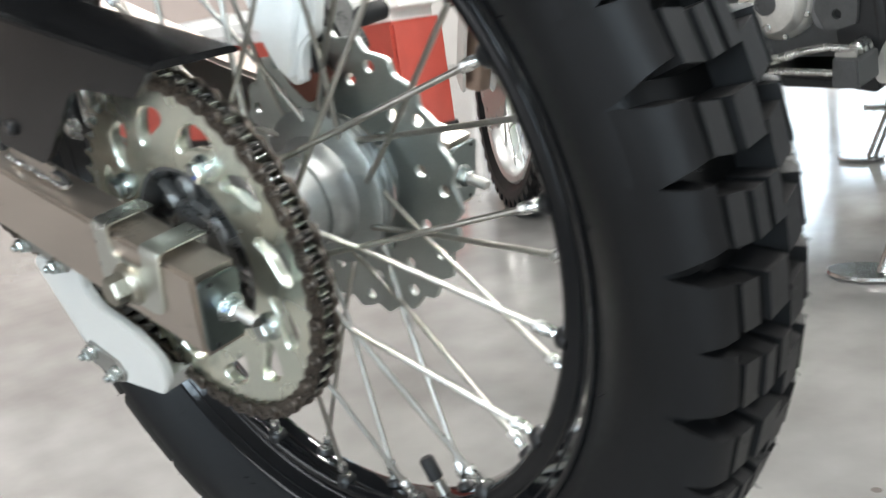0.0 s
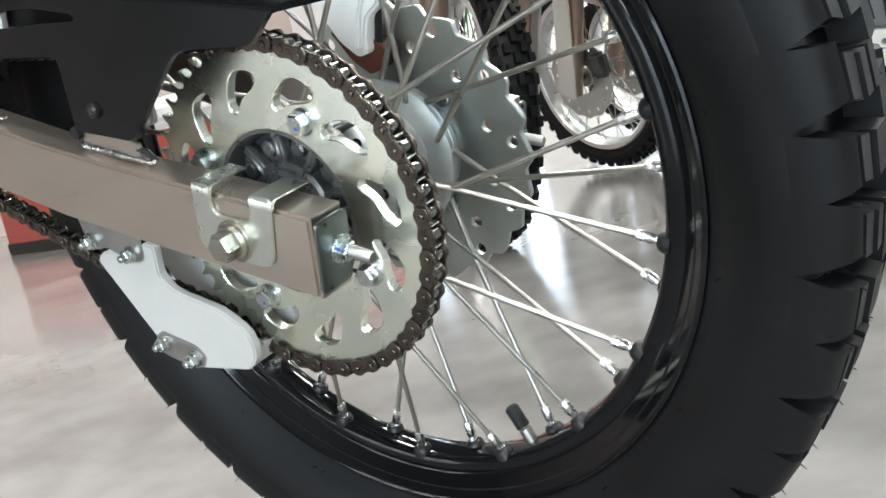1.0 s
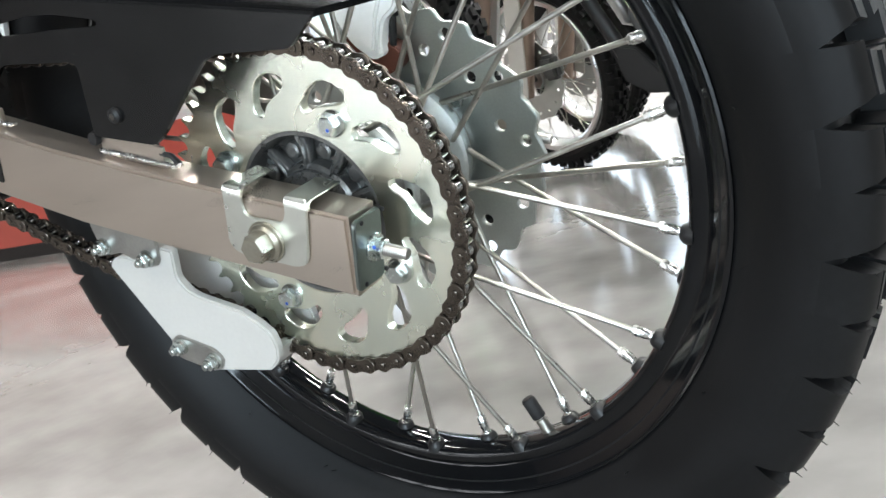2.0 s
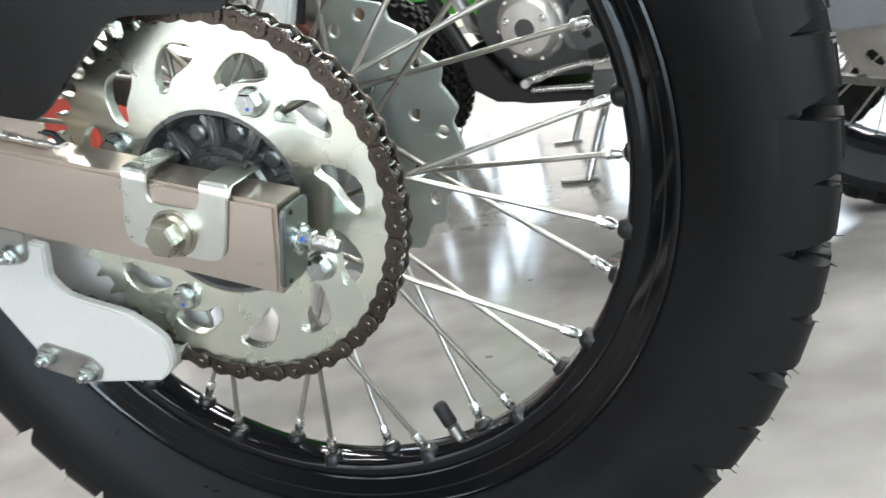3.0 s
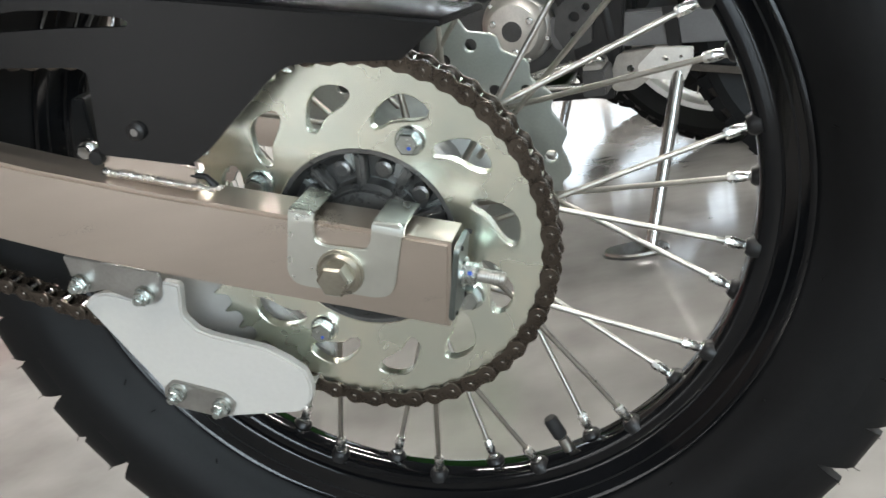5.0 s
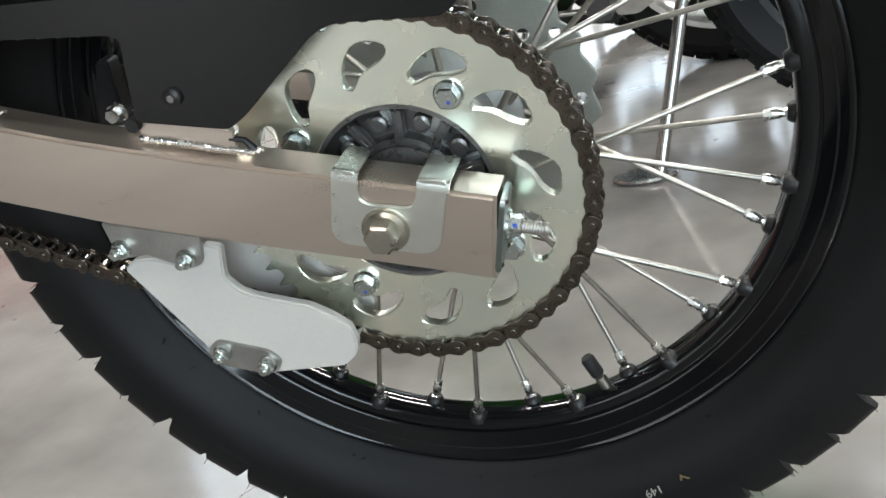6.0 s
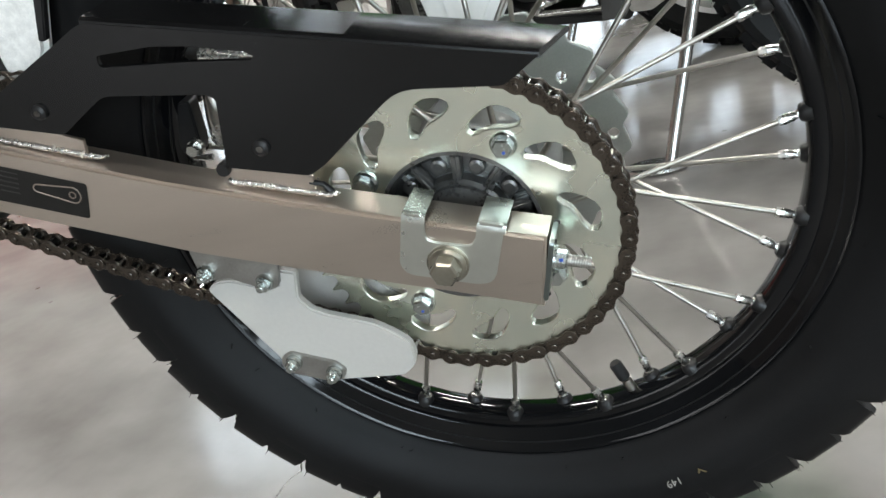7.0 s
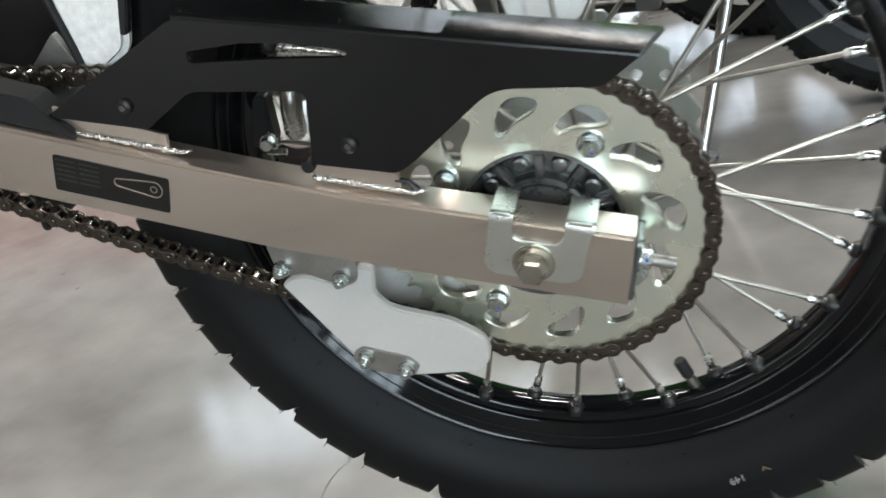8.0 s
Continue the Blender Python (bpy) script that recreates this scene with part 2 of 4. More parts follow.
def hex_bolt(x, z, y_face, across=0.010, head=0.006, flange=0.0, turn=0.0, washer=0.0, stub=0.0, direction=-1):
    """A hexagon bolt whose head stands out from y_face along direction."""
    bm = bmesh.new()
    y = y_face
    if washer:
        bm = disc_lathe([(washer, y), (washer, y + direction * 0.0012), (washer * 0.97, y + direction * 0.0016)], 28, centre=(x, 0, z), bm=bm)
        y += direction * 0.0015
    if flange:
        bm = disc_lathe([(flange, y), (flange, y + direction * 0.0015), (flange * 0.86, y + direction * 0.0032)], 28, centre=(x, 0, z), bm=bm)
        y += direction * 0.002
    r = across / 2 / math.cos(math.pi / 6)
    prof = [(r, y), (r, y + direction * head * 0.86), (r * 0.86, y + direction * head)]
    b2 = bmesh.new()
    b2 = disc_lathe(prof, 6, bm=b2)
    bmesh.ops.rotate(b2, cent=(0, 0, 0), matrix=Matrix.Rotation(radians(turn), 3, 'Y'), verts=b2.verts)
    bmesh.ops.translate(b2, vec=(x, 0, z), verts=b2.verts)
    join(bm, b2)
    if stub:
        ye = y + direction * head
        bm = disc_lathe([(across * 0.3, ye), (across * 0.3, ye + direction * stub), (across * 0.24, ye + direction * stub * 1.15)], 14, centre=(x, 0, z), bm=bm)
    return bm


# ---- the bike whose rear wheel is shown ----
WHEEL_Y = 0.078
bike = thing("motorcycle", Matrix.Translation((0, 0, AXLE_H)) @ pose(0, 0, 0, LEAN) @ Matrix.Translation((0, WHEEL_Y, -0.3185)),
             "off-road motorcycle with champagne swingarm leaning on its side stand", "motorcycle")
OFF = Matrix.Translation((0, -WHEEL_Y, 0.3185))


def bpart(name, bm, material, label="", smooth=35, parent=None):
    ob = part(name, bm, material, parent or bike, label, smooth)
    if parent is None:
        ob.matrix_basis = OFF
    return ob


# tyre: carcass, knobs, moulding hairs
tyre_side = [(0.2335, -0.0195), (0.2418, -0.0212), (0.2436, -0.0238), (0.2450, -0.0252), (0.2475, -0.0268), (0.2515, -0.0305), (0.258, -0.0358), (0.268, -0.0422), (0.279, -0.0461),
             (0.2885, -0.0465), (0.2940, -0.0455), (0.2975, -0.0425), (0.2992, -0.0380), (0.3000, -0.0320), (0.3000, -0.0150), (0.3000, 0.0)]
prof = tyre_side + [(r, -h) for r, h in tyre_side[-2::-1]] + [(0.243, 0.016), (0.30, 0.015), (0.30, -0.015), (0.243, -0.016)]
bm = lathe([(r, h + WHEEL_Y) for r, h in prof], 180)
rng = random.Random(4)


def knob(bm, a, y, da, wy, r0, r1, lean_out=0.0, skew=0.0):
    """One tread block at the angle a, y from the tyre's middle."""
    rows = []
    for r, k in ((r0, 1.0), (r1, 0.86)):
        row = []
        for sa, sy in ((-1, -1), (1, -1), (1, 1), (-1, 1)):
            ang = a + sa * da * k + skew * sy
            yy = y + sy * wy * k + (lean_out if r == r1 else 0)
            rr = r
            row.append(bm.verts.new((rr * math.cos(ang), WHEEL_Y + yy, rr * math.sin(ang))))
        rows.append(row)
    b, t = rows
    bm.faces.new(t)
    for k in range(4):
        bm.faces.new((b[k], b[(k + 1) % 4], t[(k + 1) % 4], t[k]))
    return t


def shoulder(bm, a, sgn, da, long):
    """A side block that runs down over the tyre's shoulder."""
    low = 0.0 if long else 0.0030
    sect = [(0.2850 + low, 0.0461), (0.2930 + low * 0.5, 0.0465), (0.3025, 0.0459), (0.3095, 0.0438), (0.3140, 0.0408), (0.3168, 0.0340), (0.2980, 0.0285)]
    if long:
        sect = [(r, h + 0.0003) for r, h in sect]
    lead = (1.30, 1.27, 1.12, 1.00, 0.94, 0.88, 1.02)
    trail = (1.30, 1.25, 1.05, 0.88, 0.79, 0.72, 1.02)
    ends = []
    for s in (-1, 1):
        row = []
        for i, (r, h) in enumerate(sect):
            ang = a + s * da * (lead if s > 0 else trail)[i]
            row.append(bm.verts.new((r * math.cos(ang), WHEEL_Y + sgn * h, r * math.sin(ang))))
        ends.append(row)
    p, q = ends
    bm.faces.new(p)
    bm.faces.new(q[::-1])
    for i in range(len(sect) - 1):
        bm.faces.new((p[i], q[i], q[i + 1], p[i + 1]))
    return q[3], p[3], q[4], p[4], q[5]


NK = 54
hair_at = []
for k in range(NK):
    a = radians(-164.0) + 2 * math.pi * k / NK
    half = math.pi / NK
    for sgn in (-1, 1):
        far = half if sgn > 0 else 0.0        # the rows of the two sides alternate
        for v in shoulder(bm, a + far + rng.uniform(-.004, .004) + (0.008 if k % 2 else 0), sgn, half * (0.86 if k % 2 else 0.82), k % 2):
            hair_at.append((v.co.copy(), sgn))
        t = knob(bm, a + far + half * -0.14, sgn * 0.0215, half * 0.68, 0.0085, 0.2970, 0.3172, sgn * 0.001, 0.006 * sgn)
        hair_at += [(v.co.copy(), 0) for v in t[:2]]
    if k % 2 == 0:
        t = knob(bm, a + half * -0.28, 0.0, half * 0.68, 0.0105, 0.2970, 0.3190)
        hair_at += [(v.co.copy(), 0) for v in t[:2]]
    else:
        for sgn in (-1, 1):
            knob(bm, a + half * -0.28, sgn * 0.0075, half * 0.64, 0.0055, 0.2970, 0.3188)
for co, sgn in hair_at:
    if rng.random() < 0.45:
        rad = Vector((co.x, 0, co.z)).normalized()
        d = (rad + Vector((rng.uniform(-.4, .4), -0.5 + rng.uniform(-.5, .5), rng.uniform(-.4, .4)))).normalized()
        tube([co - d * 0.0005, co + d * rng.uniform(0.0015, 0.0045)], [0.00035, 0.0002], 4, bm)
for k in range(22):
    ang = radians(2.3 - 19.9 * k if k < 18 else 12 + 31 * k)
    co = Vector((0.2515 * math.cos(ang), WHEEL_Y - 0.0303, 0.2515 * math.sin(ang)))
    d = Vector((rng.uniform(-.6, .6), -1, rng.uniform(-.6, .6))).normalized()
    tube([co, co + d * rng.uniform(0.003, 0.006)], [0.0005, 0.0003], 5, bm)
tyre = bpart("tyre", bm, RUBBER, "black knobbly off-road tyre with moulding hairs", 52)


def sidewall_text(body, size, ang, radius, y, material, name):
    cu = bpy.data.curves.new(name, 'FONT')
    cu.body, cu.size, cu.extrude, cu.align_x = body, size, 0.0002, 'CENTER'
    tmp = bpy.data.objects.new(name, cu)
    me = bpy.data.meshes.new_from_object(tmp)
    bpy.data.objects.remove(tmp)
    x, z = polar(radius, ang)
    return place(name, me, material, tyre, "", Matrix.Translation((x, y, z)) @ pose(0, 0, 0, 90, 0, 0) @ pose(0, 0, 0, -14, 0, 0) @ Matrix.Rotation(radians(ang - 90), 4, 'Z'))


# rim
rim_half = [(0.2428, -0.0225), (0.2424, -0.0243), (0.2408, -0.0248), (0.2392, -0.0240), (0.2387, -0.02352), (0.2274, -0.01277), (0.2268, -0.0122), (0.2258, -0.0118), (0.2249, -0.0122), (0.2200, -0.0128), (0.2172, -0.0122), (0.2148, -0.0104), (0.2138, -0.0078), (0.2136, 0.0)]
rim_prof = rim_half + [(r, -h) for r, h in rim_half[-2::-1]] + [(0.2424, 0.0205), (0.2280, 0.0090), (0.2175, 0.0078), (0.2175, -0.0078), (0.2280, -0.0090), (0.2424, -0.0205)]
rim = bpart("rim", lathe([(r, h + WHEEL_Y) for r, h in rim_prof], 160), RIM_BLACK, "gloss black aluminium rim", 40)
# rear hub
hub_prof = [(0.0150, 0.020), (0.0320, 0.020), (0.0330, 0.036), (0.0520, 0.0400), (0.0540, 0.0420), (0.0540, 0.0455), (0.0500, 0.0475), (0.0400, 0.0510), (0.0375, 0.0540), (0.0375, 0.0575), (0.0320, 0.0600), (0.0310, 0.0660), (0.0330, 0.0670), (0.0330, 0.0700), (0.0308, 0.0710), (0.0308, 0.0840), (0.0330, 0.0850), (0.0330, 0.0890), (0.0342, 0.0980),
            (0.0375, 0.1035), (0.0440, 0.1055), (0.0510, 0.1068), (0.0535, 0.1085), (0.0535, 0.1125), (0.0500, 0.1145), (0.0440, 0.1150), (0.0400, 0.1185), (0.0460, 0.1235), (0.0460, 0.1275), (0.0150, 0.1275)]
bm = lathe(hub_prof, 72)
for k in range(9):
    a = radians(40 * k + 12)
    block(0.045 * math.cos(a), 0.030, 0.045 * math.sin(a), 0.018, 0.024, 0.006, 0.0015, bm, Matrix.Rotation(-a, 4, 'Y'))
    block(0.041 * math.cos(a), 0.1165, 0.041 * math.sin(a), 0.012, 0.006, 0.008, 0.0012, bm, Matrix.Rotation(-a, 4, 'Y'))
hub = bpart("hub", bm, HUB_ALU, "cast aluminium rear hub", 40)
# no holes are cut: dark rings paint the shade inside them
for k in range(9):
    a = 40 * k + 33
    hx, hz = polar(0.0495, a)
    bpart("spoke_hole", lathe([(0.0012, 0.0395), (0.0036, 0.0395), (0.0036, 0.0402), (0.0012, 0.0402)], 12, centre=(hx, 0, hz)), CHAIN_DARK, "dark ring in place of a shaded spoke hole", 40, hub)

# spokes: nipple angle and hub hole for the two flanges
nip_bm = lathe([(0.0016, -0.008), (0.0030, -0.008), (0.0034, -0.0065), (0.0034, 0.0010), (0.0028, 0.0018), (0.0028, 0.0042), (0.0036, 0.0048), (0.0036, 0.0120), (0.0016, 0.0120)], 8, axis="z")
nip_me = None
for side in (0, 1):
    for i in range(18):
        if side == 0:
            th, yh, yr, rh = 22.7 - 20 * i, 0.0435, WHEEL_Y - 0.0065, 0.049
        else:
            th, yh, yr, rh = 13.2 - 20 * i, 0.1105, WHEEL_Y + 0.0065, 0.0475
        ah = th + (26 if i % 2 == 0 else -26)
        hx, hz = polar(rh, ah)
        nx, nz = polar(0.2145, th)
        h, e = Vector((hx, yh, hz)), Vector((nx, yr, nz))
        d = (e - h).normalized()
        sgn = -1 if (side == 0) == (i % 2 == 0) else 1
        bend = h + Vector((0, sgn * 0.004, 0))
        bm = tube([bend + Vector((0, -sgn * 0.007, 0)), bend, h + d * 0.006 + Vector((0, sgn * 0.003, 0)), h + d * 0.05, e - d * 0.012], [0.0021, 0.0021, 0.0021, 0.00175, 0.00175], 10)
        spoke = bpart("spoke", bm, SPOKE_STEEL, "", 50, hub)
        m = Matrix.Translation(e - d * 0.0095) @ d.to_track_quat('Z', 'Y').to_matrix().to_4x4()
        if nip_me is None:
            nip = bpart("nipple", nip_bm, STEEL, "bright nipple", 40, rim)
            nip_me = nip.data
            nip.matrix_basis = m
        else:
            place("nipple", nip_me, STEEL, rim, "bright nipple", m)
        # raised dimple in the rim at the nipple
        du = Vector((nx, 0, nz)).normalized()
        c = Vector((*polar(0.2142, th),)).to_3d()
        c = Vector((c.x, yr, c.y))
        dm = disc_lathe([(0.0072, -0.0035), (0.0068, 0.0006), (0.0060, 0.0028), (0.0046, 0.0044)], 12, axis="z")
        dm.transform(Matrix.Translation(c) @ (-du).to_track_quat('Z', 'Y').to_matrix().to_4x4())
        bpart("dimple", dm, BLACK_PAINT, "", 40, rim)
# valve
vx, vz = polar(0.2135, -71.3)
vd = Vector((-vx, 0, -vz)).normalized()
vm = Matrix.Translation((vx, WHEEL_Y, vz)) @ vd.to_track_quat('Z', 'Y').to_matrix().to_4x4()
vb = disc_lathe([(0.0042, -0.001), (0.0042, 0.010), (0.0030, 0.0105), (0.0030, 0.013)], 14, axis="z")
vb.transform(vm)
valve = bpart("valve_stem", vb, SPOKE_STEEL, "brass valve stem", 40, rim)
vb = disc_lathe([(0.0046, 0.0115), (0.0050, 0.0125), (0.0050, 0.0255), (0.0040, 0.0275)], 12, axis="z")
vb.transform(vm)
bpart("valve_cap", vb, RUBBER_SOFT, "black plastic valve cap", 40, rim)

# rear sprocket, 52 teeth
PITCH, NT = 0.0127, 52
RP = PITCH / 2 / math.sin(math.pi / NT)
PHASE = 56.45
SPY0, SPY1 = 0.0048, 0.0118
teeth = []
for k in range(NT):
    a = PHASE + 360 / NT * k
    st = 360 / NT
    for da, r in ((-0.30, RP - 0.0026), (-0.17, RP - 0.0042), (0.0, RP - 0.0046), (0.17, RP - 0.0042), (0.30, RP - 0.0026), (0.40, RP + 0.0016), (0.47, RP + 0.0036), (0.53, RP + 0.0036), (0.60, RP + 0.0016)):
        teeth.append(polar(r, a + da * st))
slot_shape = [(0.0655, 8.2), (0.0672, 10.6), (0.0715, 10.8), (0.0765, 9.0), (0.0825, 5.8), (0.0870, 2.6), (0.0890, -0.6), (0.0892, -4.2), (0.0880, -8.2), (0.0860, -10.4),
              (0.0832, -10.9), (0.0805, -9.9), (0.0775, -7.4), (0.0752, -4.0), (0.0732, -0.5), (0.0708, 2.6), (0.0675, 5.2)]
slots = []
for k in range(12):
    slots.append([polar(r, 30 * k + 0.4 + da) for r, da in slot_shape])
holes = slots + [ring(0, 0, 0.0535, 56)]
bolts_at = [51.5, 141.5, 231.5, 321.5]
for a in (158, 165):
    holes.append(ring(*polar(0.0945 if a == 158 else 0.0885, a), 0.0016, 10))
bm = plate(teeth, SPY0, SPY1, holes, 0.0018, seg=1)
sprocket = bpart("rear_sprocket", bm, ZINC, "zinc-plated steel rear sprocket with teardrop cut-outs", 38)
for i, a in enumerate(bolts_at):
    x, z = polar(0.0668, a)
    bolt = bpart("sprocket_bolt", hex_bolt(x, z, SPY0, 0.0112, 0.0066, 0.0084, 11 + 20 * i), ZINC_WHITE, "", 30, sprocket)
    if i in (0, 2):
        bpart("paint_mark", disc_lathe([(0.0010, SPY0 - 0.0085), (0.0010, SPY0 - 0.0088)], 10, centre=(x + 0.001, 0, z - 0.002)), BLUE_MARK, "blue check mark", 30, sprocket)
for k in range(7):
    x, z = polar(0.0965 - 0.0006 * (k % 2), 148.5 + 1.7 * k)
    bpart("stamped_mark", block(x, SPY0 - 0.0001, z, 0.0014, 0.0004, 0.0022, 0, None, Matrix.Rotation(radians(-(148 + 1.7 * k)), 4, 'Y')), PLATE_GREY, "", 30, sprocket)
# the carrier inside it: a dark dish with ribs
bm = lathe([(0.0535, 0.0052), (0.0560, 0.0125), (0.0560, 0.030), (0.0120, 0.030), (0.0120, 0.021), (0.0440, 0.0215), (0.0480, 0.0180), (0.0500, 0.0075), (0.0512, 0.0052)], 64)
ribs, bosses = [], []
for k in range(10):
    a = radians(36 * k + 9)
    ribs.append(block(0.0355 * math.cos(a), 0.0155, 0.0355 * math.sin(a), 0.027, 0.012, 0.0052, 0.0020, None, Matrix.Rotation(-a, 4, 'Y')))
    a = radians(36 * k + 27)
    bosses.append(disc_lathe([(0.0055, 0.022), (0.0052, 0.0150), (0.0035, 0.0142)], 14, centre=(0.0395 * math.cos(a), 0, 0.0395 * math.sin(a))))
lathe([(0.0120, 0.022), (0.0320, 0.022), (0.0312, 0.0120), (0.0290, 0.0100), (0.0120, 0.0095)], 48, bm=bm)
carrier = bpart("sprocket_carrier", bm, CAST_DARK, "dark cast sprocket carrier with ribs", 35)
for b2 in ribs:
    bpart("rib", b2, CAST_DARK, "", 35, carrier)
for b2 in bosses:
    bpart("boss", b2, CAST_DARK, "", 35, carrier)
bpart("hub_cover", lathe([(0.0110, 0.0100), (0.0280, 0.0100), (0.0272, 0.0078), (0.0200, 0.0064), (0.0115, 0.0060)], 44), CAST_DARK, "smooth dark hub cover", 35, carrier)
bpart("axle_spacer", lathe([(0.0085, 0.0080), (0.0122, 0.0080), (0.0122, -0.0085), (0.0085, -0.0085)], 28), STEEL, "", 35, carrier)

# chain: pins round the sprocket, then along both runs
step = 360 / NT
pins = []
top_dir = Vector((-0.985, 0.172)).normalized()
low_dir = Vector((-0.8796, 0.4757)).normalized()
k = -27
while k <= 4:
    pins.append(Vector(polar(RP, PHASE + step * k)))
    k += 1
pins.reverse()                       # from the top round to the bottom
first = pins[0]
last = pins[-1]
front_run = [first + top_dir * PITCH * j for j in range(36, 0, -1)]
guide_in = Vector((-0.2050, -0.0215))
rear_run = []
n1 = round((guide_in - last).length / PITCH)
for j in range(1, n1 + 1):
    rear_run.append(last + (guide_in - last) * j / n1)
for j in range(1, 24):
    rear_run.append(guide_in + low_dir * PITCH * j)
line = front_run + pins + rear_run


def link_outline(l, r, waist):
    out = []
    for i in range(13):
        a = radians(62 + (298 - 62) * i / 12)
        out.append((-l / 2 + r * math.cos(a), r * math.sin(a)))
    out.append((0, -waist))
    for i in range(13):
        a = radians(242 + 236 * i / 12)
        out.append((l / 2 + r * math.cos(a), r * math.sin(a)))
    out.append((0, waist))
    return out


def link_mesh(outer):
    bm = bmesh.new()
    y0, th = (0.0012, 0.0016) if outer else (0.0029, 0.0015)
    r = 0.0054 if outer else 0.0056
    for y in (y0, 0.0166 - y0 - th):
        b2 = plate(link_outline(PITCH, r, r * 0.70), y, y + th, (), 0.0003, seg=1)
        join(bm, b2)
    for s in (-1, 1):
        if outer:
            disc_lathe([(0.0015, -0.0001), (0.0021, 0.0003), (0.0021, 0.0163), (0.0015, 0.0167)], 10, centre=(s * PITCH / 2, 0, 0), bm=bm)
        else:
            disc_lathe([(0.0042, 0.0046), (0.0042, 0.0120)], 14, centre=(s * PITCH / 2, 0, 0), bm=bm)
    bmesh.ops.recalc_face_normals(bm, faces=bm.faces)
    me = bpy.data.meshes.new("chain_link")
    for f in bm.faces:
        f.smooth = True
    for e in bm.edges:
        e.smooth = len(e.link_faces) == 2 and e.calc_face_angle(0) < 0.6
    bm.to_mesh(me)
    bm.free()
    me.materials.append(CHAIN_BROWN)
    me.materials.append(CHAIN_DARK)
    for f in me.polygons:
        if 0.0046 <= f.center.y <= 0.0120:
            f.material_index = 1
    return me


# drive sprocket and its cover lie ahead of the pivot
fs = line[0] + Vector((0.172, 0.985)) * -0.030
gear = disc_lathe([(0.030, 0.0048), (0.032, 0.0060), (0.032, 0.0106), (0.030, 0.0118)], 30, centre=(fs.x, 0, fs.y))
bpart("drive_sprocket", gear, CHAIN_DARK, "", 35)
chain = None
mesh_outer, mesh_inner = link_mesh(True), link_mesh(False)
for i, (a, b) in enumerate(zip(line, line[1:])):
    mid, d = (a + b) / 2, b - a
    m = Matrix.Translation((mid.x, 0, mid.y)) @ Matrix.Rotation(-math.atan2(d.y, d.x), 4, 'Y') @ Matrix.Diagonal((d.length / PITCH, 1, 1, 1))
    me = mesh_outer if i % 2 else mesh_inner
    if chain is None:
        chain = place("drive_chain", me, None, bike, "bronze-brown steel drive chain", OFF @ m)
        base = m.inverted()
    else:
        place("chain_link", me, None, chain, "", base @ m)

# brake disc on the far side
disc_out = []
for i in range(288):
    a = 360 * i / 288
    w = math.sin(radians(24 * a))
    disc_out.append(polar(0.0985 + 0.0024 * w + 0.0006 * math.sin(radians(48 * a)), a))
dholes = [ring(0, 0, 0.0455, 40)]
for k in range(12):
    dholes.append(ring(*polar(0.0728, 3.4 + 30 * k), 0.0042, 14))
    dholes.append(ring(*polar(0.0886, -5.8 + 30 * k), 0.0042, 14))
brake_disc = bpart("brake_disc", plate(disc_out, 0.1283, 0.1327, dholes, 0.0010, seg=2), DISC_STEEL, "wavy drilled steel brake disc", 30)
for k in range(4):
    x, z = polar(0.0535, 30 + 90 * k)
    bpart("disc_bolt", hex_bolt(x, z, 0.1285, 0.008, 0.004), ZINC_WHITE, "", 30, brake_disc)

# swingarm: near and far beams
top_line = [(0.0630, 0.0080), (-0.0197, 0.0348), (-0.0900, 0.0578), (-0.1600, 0.0830), (-0.2400, 0.1150), (-0.3140, 0.1450), (-0.4300, 0.1930), (-0.5600, 0.2450)]
low_line = [(-0.5800, 0.1950), (-0.4300, 0.1400), (-0.3037, 0.0890), (-0.2147, 0.0530), (-0.1605, 0.0310), (-0.0717, 0.0010), (-0.0033, -0.0210), (0.0505, -0.0392)]
ARM_Y0, ARM_Y1 = -0.0370, -0.0090
swingarm = bpart("swingarm", plate(top_line + low_line, ARM_Y0, ARM_Y1, (), 0.0020, seg=2), ARM_ALU, "champagne anodised box-section swingarm", 40)
far_arm = bpart("far_beam", plate(top_line + low_line, 0.165, 0.193, (), 0.0032, seg=3), ARM_ALU, "", 40, swingarm)
U = Vector((0.951, -0.309))
V = Vector((0.309, 0.951))
bpart("cross_member", block(-0.46, 0.078, 0.185, 0.06, 0.235, 0.05, 0.008, None, pose(0, 0, 0, 0, 20, 0)), ARM_ALU, "", 40, swingarm)
